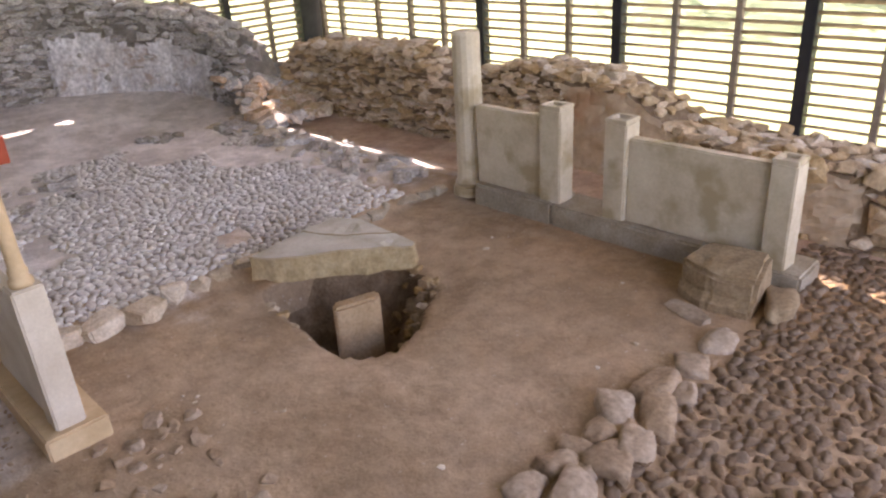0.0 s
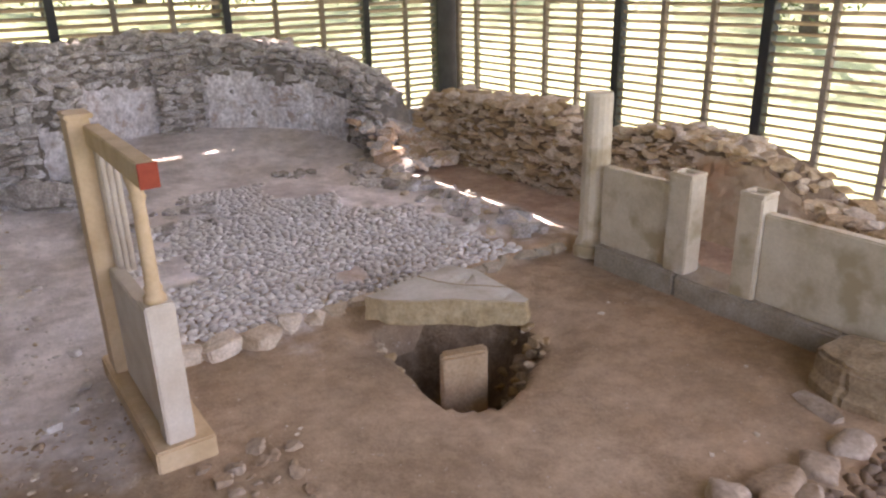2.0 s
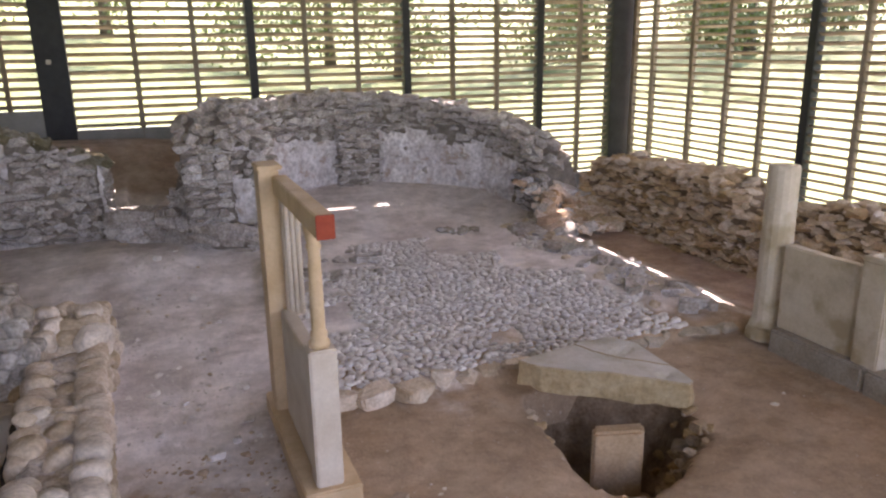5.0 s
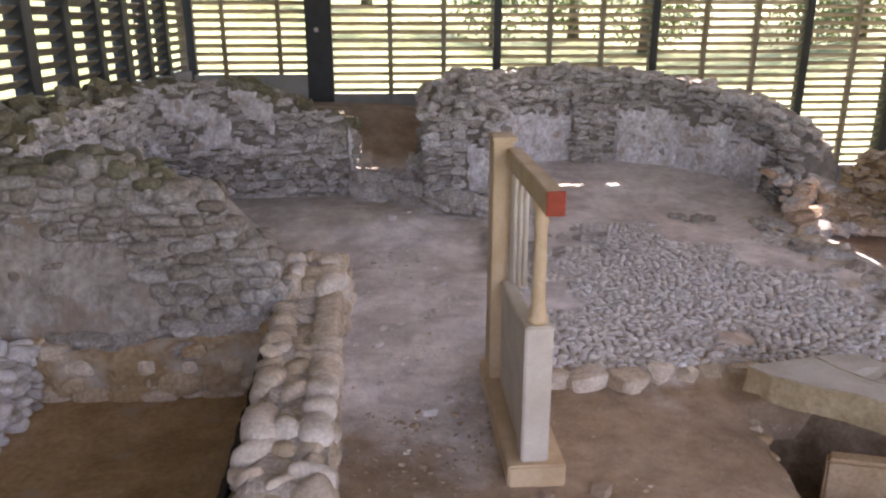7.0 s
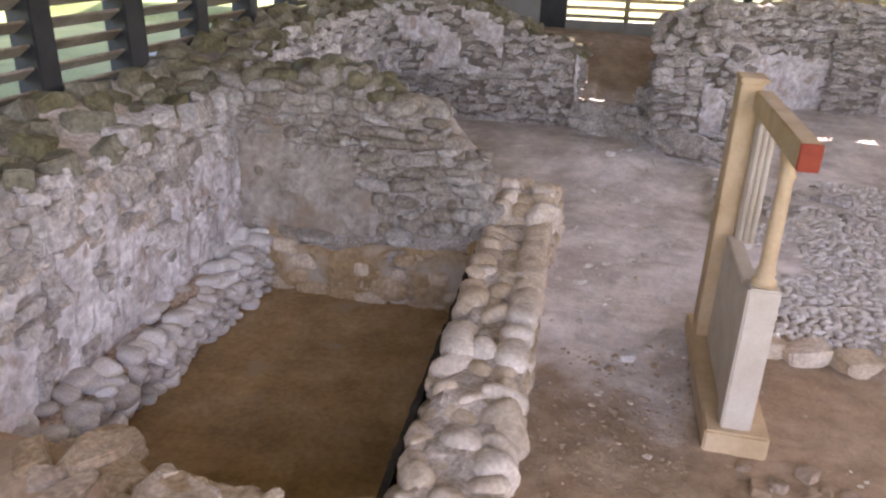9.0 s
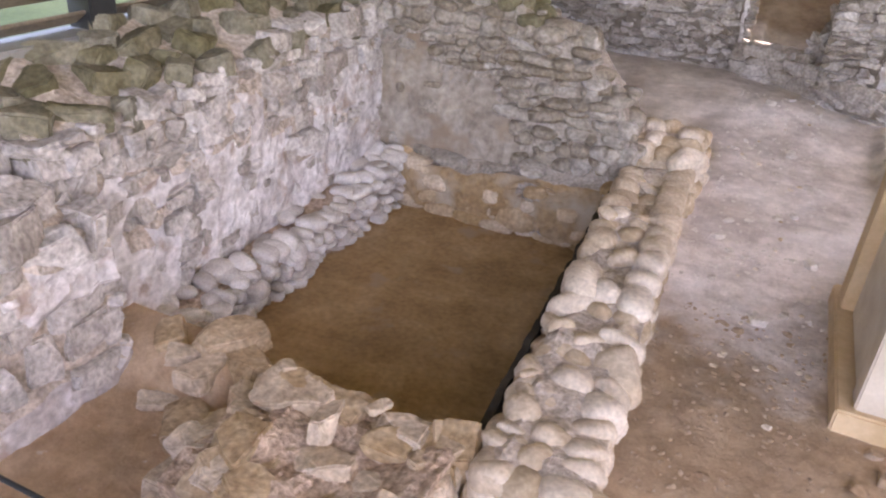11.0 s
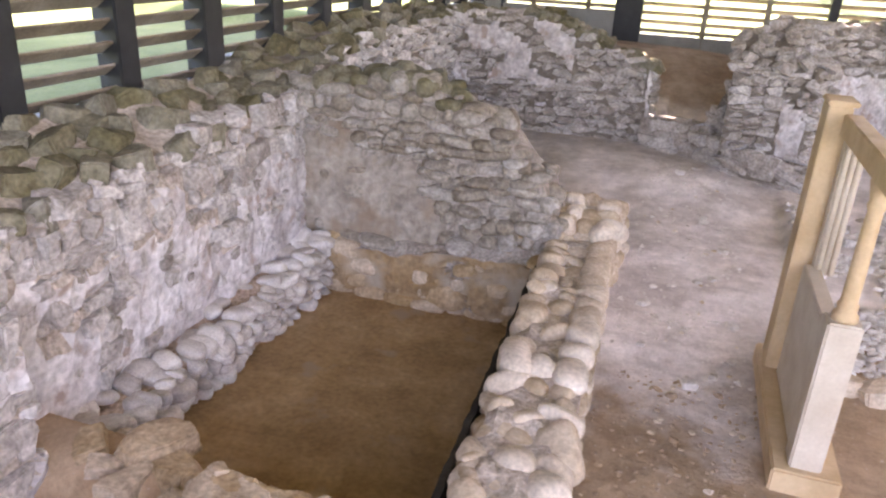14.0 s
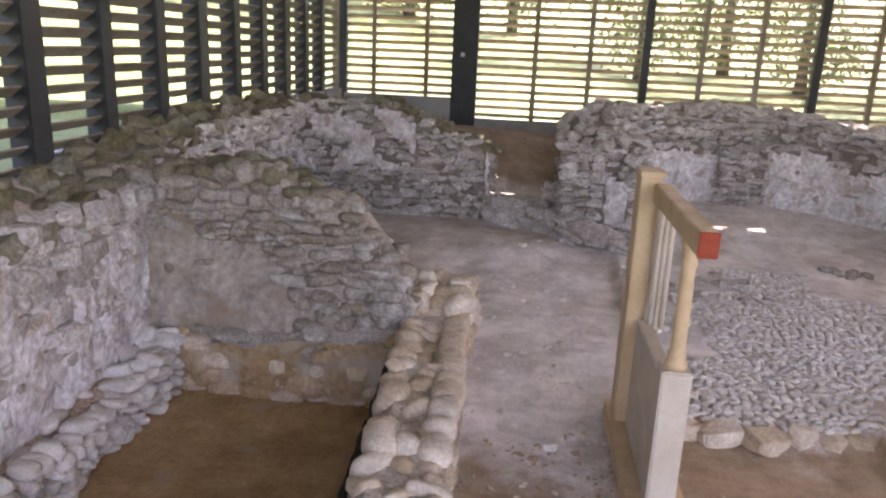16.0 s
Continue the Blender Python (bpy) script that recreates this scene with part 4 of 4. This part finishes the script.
while y < 2.0:
    x = 1.6
    while x < 5.75:
        edge = 1.45 if x < 3.5 else 1.45 + (x - 4.2) * 0.1
        if y < edge - 0.35 * max(0, 2.6 - x) + 0.05 * noise.noise(Vector((x * 3, y * 3, 0))) or (x > 5.1 and y < 1.7):
            spots.append(Matrix.LocRotScale((x + r2.uniform(-0.02, 0.02), y + r2.uniform(-0.02, 0.02), ground_height(x, y) - 0.009 + r2.uniform(-0.008, 0.008)),
                                            Euler((r2.uniform(-0.3, 0.3), r2.uniform(-0.3, 0.3), r2.uniform(-0.8, 0.8))), (0.11 * r2.uniform(0.6, 1.3), 0.08 * r2.uniform(0.7, 1.2), 0.05)))
        x += 0.086 * r2.uniform(0.85, 1.2)
    y += 0.066
cobbles("nave_pebbles", "bed of brownish pebbles in the nave", spots, REDPEB, REDPEB, 0)


def loose(name, label, x, y, sx, sy, sz, rz=0.0, material=PALE, kind="slab", sink=0.25, group="", tilt=(0, 0), v=0, z=None):
    me = shapes(material, kind)[v % NSHAPE]
    ob = part(name, me, None, None, "", Matrix.LocRotScale((x, y, (ground_height(x, y) if z is None else z) + sz * (0.5 - sink)), Euler((tilt[0], tilt[1], rz)), (sx, sy, sz)))
    return tagged(ob, label, "stone", group)


# kerb stones of the chancel step
r3 = random.Random(31)
x = 1.0
while x < 2.5:
    w = r3.uniform(0.16, 0.36)
    if x > 2.05:
        loose("edge_stone", "pale flat stone edging the cobbled floor", x + w / 2, 4.98 + r3.uniform(-0.04, 0.03), w * 1.1, r3.uniform(0.14, 0.26), r3.uniform(0.09, 0.15), r3.uniform(-0.3, 0.3), PALE, "boulder" if r3.random() < 0.5 else "slab", 0.2, "edge stones", (0.05, 0), r3.randrange(NSHAPE), 0.02)
    x += w
for x, y, sx, sy, turn in ((1.37, 4.86, 0.32, 0.24, 0.2), (1.66, 4.8, 0.26, 0.2, 0.35), (1.14, 4.9, 0.2, 0.2, 0.0), (1.95, 4.95, 0.22, 0.18, 0.5)):
    loose("edge_stone", "large pale flat stone at the corner of the cobbled floor", x, y, sx, sy, 0.13, turn, PALE, "block", 0.2, "edge stones", (0.03, 0), r3.randrange(NSHAPE), 0.02)
x = 3.6
while x < 4.85:
    w = r3.uniform(0.16, 0.3)
    loose("edge_stone", "brown crumbling stone along the broken floor edge", x + w / 2, 4.93 + r3.uniform(-0.03, 0.03), w, 0.18, 0.1, r3.uniform(-0.15, 0.15), SILL, "slab", 0.2, "edge stones", (0.05, 0), r3.randrange(NSHAPE), 0.02)
    x += w
# rubble along the far and right edges of the cobbles
for i in range(90):
    t = r3.random()
    if i < 55:
        x, y = 5.0 - 0.25 * max(0, 0.4 - t) + r3.uniform(-0.5, 0.12), 5.2 + 3.9 * t
    else:
        x, y = 4.6 + 1.2 * r3.random(), 8.5 + 0.9 * r3.random()
    q = r3.uniform(0.12, 0.3)
    loose("rubble_stone", "loose angular stone lying on the floor edge", x, y, q, q * 0.8, q * 0.5, r3.uniform(0, 3), STONE if i % 4 else PALE, "block" if i % 2 else "slab", 0.45, "rubble stones", (r3.uniform(-0.3, 0.3), r3.uniform(-0.3, 0.3)), r3.randrange(NSHAPE))
# stones of the broken kerb towards the nave
for x, y, sx, sy, hz, turn in ((3.91, 1.53, 0.26, 0.2, 0.12, 0.2), (3.57, 1.54, 0.24, 0.2, 0.1, 0.6), (3.24, 1.58, 0.36, 0.24, 0.13, 0.1), (3.27, 1.42, 0.2, 0.14, 0.1, 0.3), (2.91, 1.64, 0.32, 0.2, 0.14, 0.7), (3.0, 1.43, 0.34, 0.18, 0.13, 0.5),
                               (2.69, 1.6, 0.2, 0.16, 0.12, -0.2), (2.5, 1.62, 0.16, 0.2, 0.12, 0.3), (2.56, 1.44, 0.3, 0.24, 0.14, 0.2), (2.72, 1.4, 0.24, 0.18, 0.13, 0.5), (2.36, 1.61, 0.22, 0.18, 0.12, -0.3), (2.22, 1.44, 0.3, 0.24, 0.13, 0.3),
                               (2.12, 1.64, 0.22, 0.18, 0.11, 0.1), (1.92, 1.5, 0.28, 0.22, 0.12, 0.4), (2.8, 1.52, 0.14, 0.12, 0.1, 0.0), (2.4, 1.49, 0.13, 0.12, 0.1, 0.4)):
    loose("kerb_stone", "dusty brownish worn stone of a broken kerb", x, y, sx, sy, hz, turn, KERBST, "boulder", 0.5, "kerb stones", (r3.uniform(-0.12, 0.12), r3.uniform(-0.12, 0.12)), r3.randrange(NSHAPE))
# small stones in the passage and about the floor
for i in range(26):
    x, y = r3.uniform(-0.3, 0.5), r3.uniform(4.5, 9.5)
    q = r3.uniform(0.03, 0.1)
    loose("pebble", "small loose stone on the passage floor", x, y, q * 1.3, q, q * 0.6, r3.uniform(0, 3), PEBBLE, "slab", 0.3, "loose pebbles", (0, 0), r3.randrange(NSHAPE))

# ---- slab and upright plate of the opened cist ----
cover = thing("cover_slab", "cracked triangular grey stone slab over the open cist", "slab", (2.95, 4.2, 0.1))
for pts in ([(2.4, 4.52), (2.5, 4.34), (2.72, 4.16), (2.89, 4.04), (3.08, 3.87), (3.3, 3.68), (3.37, 3.72), (3.385, 3.97), (3.25, 4.1), (3.1, 4.25), (2.99, 4.42), (2.93, 4.6), (2.77, 4.58)],
            [(3.388, 3.975), (3.4, 4.4), (3.27, 4.64), (3.06, 4.65), (2.936, 4.605), (2.995, 4.425), (3.105, 4.255), (3.255, 4.105)]):
    bm = prism(pts, 0.11, 0.31, 0.006, 0.0, 3)
    for v in bm.verts:
        q = v.co
        q += noise.noise_vector(q * 4) * 0.012
        if q.z < 0.27:
            q += noise.noise_vector(q * 9) * 0.02
        if q.z > 0.25:
            q.z -= 0.06 * max(0.0, 1 - math.hypot(q.x - 3.2, q.y - 4.32) / 0.09) + 0.05 * max(0.0, 1 - math.hypot(q.x - 3.25, q.y - 3.86) / 0.07)
    bm.normal_update()
    for f in bm.faces:
        f.material_index = 1 if abs(f.normal.z) < 0.55 else 0
    piece = bpy.data.meshes.new("slab_piece")
    bm.to_mesh(piece)
    bm.free()
    piece.materials.append(SLAB)
    piece.materials.append(BROKEN)
    part("slab_piece", piece, None, cover, "", Matrix.Translation((-2.95, -4.2, -0.1)))
bm = prism([(2.57, 3.75), (2.89, 3.61), (2.95, 3.71), (2.63, 3.85)], -0.68, 0.06, 0.02, 0.006, 1)
for v in bm.verts:
    if v.co.z > -0.1:
        v.co.z += (v.co.x - 2.75) * 0.08
tagged(part("cist_plate", bm, mat("ochre_stone_plate", [(0.3, 0.2, 0.11), (0.4, 0.28, 0.17), (0.48, 0.36, 0.24)], 4, 0.9, 0.4, 45)), "ochre upright stone plate standing in the open pit", "stone plate")
for i in range(46):
    x, y = 2.98 + 0.55 * r3.random(), 3.34 + 0.62 * r3.random()
    if inside(HOLE, x, y) > 0.02:
        q = r3.uniform(0.05, 0.13)
        loose("cist_stone", "brown rubble stone in the open cist", x, y, q * 1.2, q, q * 0.7, q * 60, BROWNST, "block" if i % 2 else "slab", 0.3, "cist stones", (r3.uniform(-0.3, 0.3), 0.2), r3.randrange(NSHAPE))
for i in range(9):
    loose("rim_stone", "small flat stone at the rim of the open cist", 2.4 + 0.05 * r3.random(), 3.45 + 0.12 * i, r3.uniform(0.06, 0.13), 0.08, 0.05, r3.uniform(0, 3), WARM, "slab", 0.45, "rim stones", (0, 0), r3.randrange(NSHAPE))
for x, y, q in ((-2.5, 2.72, 0.34), (-2.72, 2.84, 0.26), (-2.3, 2.62, 0.26), (-2.8, 2.6, 0.22), (-2.12, 2.5, 0.3), (-2.45, 2.45, 0.24), (-2.62, 2.5, 0.16), (-2.18, 2.26, 0.26), (-2.36, 2.2, 0.3), (-2.1, 2.02, 0.22), (-2.6, 2.28, 0.18), (-2.0, 1.78, 0.3)):
    loose("fallen_block", "sandy fallen block in the corner of the sunken room", x, y, q * 1.2, q * 0.8, q * 0.5, x * 7, BLOCKST, "block", 0.45, "fallen blocks", (0.1, 0.05), r3.randrange(NSHAPE))
# spill of rubble between the apse and the right-hand wall; its pink colour stands in for bounced sunlight
for i in range(170):
    u, v = r3.random(), r3.random()
    x, y = 5.05 + 1.1 * u, 8.35 + 1.35 * v
    q = r3.uniform(0.1, 0.3)
    loose("spill_stone", "rubble stone fallen from the apse end, mostly tinted pink for bounced sunlight", x, y, q, q * 0.8, q * 0.5, u * 6, SUNPINKST if i % 3 else (WARM if u > 0.5 else STONE), "block" if i % 2 else "slab", 0.15, "spill stones", (r3.uniform(-0.4, 0.4), r3.uniform(-0.4, 0.4)), r3.randrange(NSHAPE), 0.08 + 0.55 * sm(0.1, 0.9, v) * (1 - 0.45 * u) * r3.uniform(0.6, 1.0))
# a broken hollow in the apse floor and lumps of mortar
for i in range(16):
    x, y = 3.85 + r3.uniform(-0.3, 0.3), 9.15 + r3.uniform(-0.12, 0.12)
    q = r3.uniform(0.06, 0.16)
    loose("floor_fragment", "broken piece of the apse floor", x, y, q * 1.3, q, q * 0.5, x * 9, DARKSTONE, "slab", 0.2, "floor fragments", (0.1, 0.2), r3.randrange(NSHAPE))
for i in range(22):
    x, y = 1.5 + r3.uniform(-0.4, 1.1), 8.3 + r3.uniform(-0.7, 0.5)
    q = r3.uniform(0.07, 0.22)
    loose("mortar_lump", "pale lump of broken mortar bedding", x, y, q * 1.3, q, q * 0.5, x * 9, STONE, "block", 0.4, "mortar lumps", (0.1, 0.2), r3.randrange(NSHAPE))
for i in range(34):
    x, y = 0.82 + r3.uniform(-0.12, 0.3) + 0.1 * (i % 3), 2.55 + r3.uniform(0, 1.05)
    q = r3.uniform(0.035, 0.1)
    loose("base_stone", "small stone in the bank under the timber plinth", x, y, q * 1.3, q, q * 0.55, x * 9, KERBST, "block" if i % 2 else "slab", 0.5, "base stones", (0.1, 0.2), r3.randrange(NSHAPE))
for i in range(40):
    x, y = (r3.uniform(-0.35, 0.55), r3.uniform(2.4, 9.3)) if i < 28 else (r3.uniform(1.2, 4.5), r3.uniform(1.9, 4.7))
    q = r3.uniform(0.015, 0.045)
    loose("grit", "small bit of grit on the soil floor", x, y, q * 1.3, q, q * 0.6, x * 9, PALE, "slab", 0.3, "grit", (0, 0), r3.randrange(NSHAPE))

for y0, y1, gmat, tint in ((1.6, 4.6, KERBST, "brown"), (4.6, 9.6, PEBBLE, "pale grey")):
    spots = []
    for i in range(420):
        x, y = r3.uniform(-0.45, 0.6), r3.uniform(y0, y1)
        q = r3.uniform(0.008, 0.026) * (2.2 if i % 30 == 0 else 1)
        spots.append(Matrix.LocRotScale((x, y, ground_height(x, y)), Euler((r3.uniform(-0.4, 0.4), 0.2, x * 40)), (q * 1.5, q, q * 0.8)))
    stones(thing("gravel", "fine " + tint + " gravel strewn over the passage floor", "gravel", kind="stuff"), spots, gmat, "slab", 0, gmat, name="gravel")

# ---- marble chancel screen ----
scr = thing("chancel_screen", "weathered marble chancel screen, panels between square posts on grey sill", "chancel screen", (4.95, 3.0, 0))


def sp(name, bm, material, label=""):
    return part(name, bm, material, scr, label, Matrix.Translation((-4.95, -3.0, 0)))


sp("sill", box(4.8, 5.2, 3.53, 4.44, -0.05, 0.2, 0.02, 0.008, 3), SILL, "rough grey sill block")
sp("sill", box(4.8, 5.2, 2.12, 3.52, -0.05, 0.19, 0.02, 0.008, 3), SILL, "rough grey sill block")
sp("sill", box(4.82, 5.2, 1.4, 2.11, -0.05, 0.14, 0.02, 0.01, 3), SILL, "rough grey sill block")


def post(y0, y1, z0, z1):
    ob = sp("screen_post", box(4.84, 5.04, y0, y1, z0, z1 - 0.02, 0.01, 0.003, 2), MARBLE)
    for nm, b in (("rim", (4.84, 4.88, y0, y1)), ("rim", (5.0, 5.04, y0, y1)), ("rim", (4.88, 5.0, y0, y0 + 0.04)), ("rim", (4.88, 5.0, y1 - 0.04, y1))):
        part(nm, box(*b, z1 - 0.022, z1 + 0.012, 0.004), MARBLE, ob, "raised rim of the hollow top")


post(3.46, 3.68, 0.195, 1.04)
post(2.83, 3.03, 0.185, 1.02)
post(1.53, 1.71, 0.13, 0.93)
sp("screen_panel", box(4.88, 4.98, 3.68, 4.45, 0.2, 0.94, 0.012, 0.004, 3), MARBLE, "mottled marble panel")
sp("screen_panel", box(4.88, 4.98, 1.71, 2.83, 0.185, 0.89, 0.012, 0.004, 3), MARBLE, "plain yellowish marble panel")
vs, fs = turned([(0.185, 0.0), (0.185, 0.06), (0.172, 0.09), (0.158, 0.1), (0.162, 0.13), (0.148, 0.15), (0.136, 0.18), (0.134, 0.6), (0.132, 1.1), (0.13, 1.53), (0.122, 1.56)], 64, 16, 0.003)
tagged(part("column", mesh_of("column", vs, fs, MARBLE, False), None, None, "", Matrix.Translation((4.99, 4.64, 0.02))), "short fluted marble column shaft on a round base", "column")
bm = prism([(4.3, 1.5), (4.24, 1.82), (4.36, 2.08), (4.74, 2.02), (4.78, 1.58)], -0.04, 0.27, 0.03, 0.0, 3)
for v in bm.verts:
    if v.co.z > 0.1:
        v.co.x += 0.12 * (4.78 - v.co.x)
        v.co.z += 0.1 * (v.co.x - 4.5)
    v.co += noise.noise_vector(v.co * 5) * 0.02 + noise.noise_vector(v.co * 13) * 0.008
tagged(part("stone_block", bm, BROWNST), "rough brown stone block beside the marble screen", "stone")
loose("dark_stone", "dark angular stone wedged under the screen end", 4.56, 1.42, 0.44, 0.2, 0.14, 0.35, BROWNST, "boulder", 0.3, "", (0, 0.1), 5)
loose("flat_stone", "flat brown stone lying beside the block", 4.14, 1.86, 0.36, 0.14, 0.06, 1.2, KERBST, "slab", 0.3)

# ---- wooden chancel screen model ----
ws = thing("screen_model", "pale timber replica of a chancel screen with colonnette and red-ended beam", "chancel screen", (0.77, 4.3, 0))


def wp(name, bm, material, label="", parent=None):
    return part(name, bm, material, ws, label, Matrix.Translation((-0.77, -4.3, 0)))


wp("plinth", box(0.6, 0.94, 3.66, 5.1, -0.02, 0.14, 0.012), WOODP, "pale timber plinth")
wp("near_post", box(0.68, 0.84, 3.7, 3.86, 0.14, 0.99, 0.01), CREAM, "cream square post")
wp("panel", box(0.7, 0.79, 3.86, 4.72, 0.14, 0.9, 0.008), CREAM, "plain cream panel")
vs, fs = turned([(0.06, 0.0), (0.06, 0.03), (0.045, 0.05), (0.05, 0.08), (0.04, 0.1), (0.038, 0.35), (0.034, 0.55), (0.044, 0.58), (0.036, 0.6), (0.055, 0.695)], 20)
part("colonnette", mesh_of("colonnette", vs, fs, WOODP, True), None, ws, "slim turned colonnette", Matrix.Translation((0.76 - 0.77, 3.78 - 4.3, 0.99)))
wp("beam", box(0.715, 0.81, 3.475, 4.75, 1.68, 1.805, 0.006), WOODP, "pale timber beam")
wp("beam_end", box(0.715, 0.81, 3.455, 3.475, 1.68, 1.805, 0.004), RED, "red-painted beam end")
wp("tall_post", box(0.63, 0.76, 4.75, 4.98, 0.14, 1.84, 0.008), WOODP, "tall timber post")
wp("capital", box(0.62, 0.785, 4.735, 4.995, 1.84, 1.87, 0.008), WOODP)
pil = wp("pilaster", box(0.745, 0.86, 4.66, 4.75, 0.86, 1.665, 0.006), CREAM, "pale fluted pilaster")
for i in range(3):
    vs, fs = turned([(0.017, 0.0), (0.017, 0.74), (0.012, 0.76)], 12)
    part("flute", mesh_of("flute", vs, fs, CREAM, True), None, pil, "", Matrix.Translation((0.768 + 0.035 * i, 4.655, 0.88)))

# ---- trees outside ----


def tree(x, y, h, seed):
    r = random.Random(seed)
    z0 = ground_height(x, y) - 0.1
    ob = thing("tree", "leafy broad tree on the lawn outside the shelter", "tree", (x, y, z0), "trees outside")
    vs, fs = turned([(0.028 * h, 0.0), (0.02 * h, 0.12 * h), (0.015 * h, 0.35 * h), (0.008 * h, 0.7 * h), (0.002 * h, 0.9 * h)], 9)
    part("trunk", mesh_of("trunk", vs, fs, BARK, True), None, ob)
    lv, lf = [], []
    for c in range(85):
        a, t = r.uniform(0, 6.28), r.random()
        rad = h * 0.34 * math.sin(0.35 + 2.5 * t) * r.uniform(0.25, 1.0)
        cx, cy, cz = rad * math.cos(a), rad * math.sin(a), h * (0.05 + 0.91 * t)
        q = h * r.uniform(0.04, 0.085)
        for k in range(60):
            d = Vector((r.gauss(0, 1), r.gauss(0, 1), r.gauss(0, 0.7))) * q * 0.8
            u = Vector((r.gauss(0, 1), r.gauss(0, 1), r.gauss(0, 1))).normalized() * h * 0.009
            w = Vector((r.gauss(0, 1), r.gauss(0, 1), r.gauss(0, 1))).normalized() * h * 0.008
            p = Vector((cx, cy, cz)) + d
            o = len(lv)
            lv += [p - u, p + w, p + u, p - w]
            lf.append((o, o + 1, o + 2, o + 3))
    part("crown", mesh_of("crown", lv, lf, LEAF), None, ob)


rt = random.Random(55)
for i in range(15):
    tree(-26 + 5.0 * i + rt.uniform(-2, 2), 35 + rt.uniform(-2, 12), rt.uniform(9, 14), i)
for i in range(12):
    tree(29 + rt.uniform(-2, 10), -14 + 5.2 * i + rt.uniform(-2, 2), rt.uniform(10, 15), 20 + i)
for i in range(7):
    tree(-22 - rt.uniform(0, 8), -6 + 5.5 * i, rt.uniform(8, 12), 40 + i)

# ---- visitors' platform behind the railing ----
deck = thing("platform", "steel visitors' platform with railing above the dig", "platform", (1.0, 0.5, 0.0))


def dp(name, bm, material, label=""):
    return part(name, bm, material, deck, label, Matrix.Translation((-1.0, -0.5, 0)))


dp("deck", box(-2.8, 0.9, -5.8, 0.3, 0.5, 0.62, 0.01), GREYMET, "grey steel deck")
dp("handrail", box(-2.8, -0.7, 0.64, 0.74, 1.25, 1.28, 0.01), GREYMET, "blue-grey flat handrail")
bm = bmesh.new()
bmesh.ops.create_cone(bm, cap_ends=True, segments=10, radius1=0.006, radius2=0.006, depth=2.1, matrix=Matrix.Translation((-1.75, 0.8, 1.3)) @ Matrix.Rotation(radians(90), 4, "Y"))
dp("cable", bm, STEEL, "thin dark steel cable")
for x in (-2.7, -0.75):
    dp("rail_post", box(x - 0.025, x + 0.025, 0.25, 0.8, 0.6, 1.24, 0.006), GREYMET)
for x in (-2.6, -0.9, 0.8):
    dp("leg", box(x - 0.05, x + 0.05, 0.1, 0.2, -0.2, 0.5, 0.006), GREYMET)
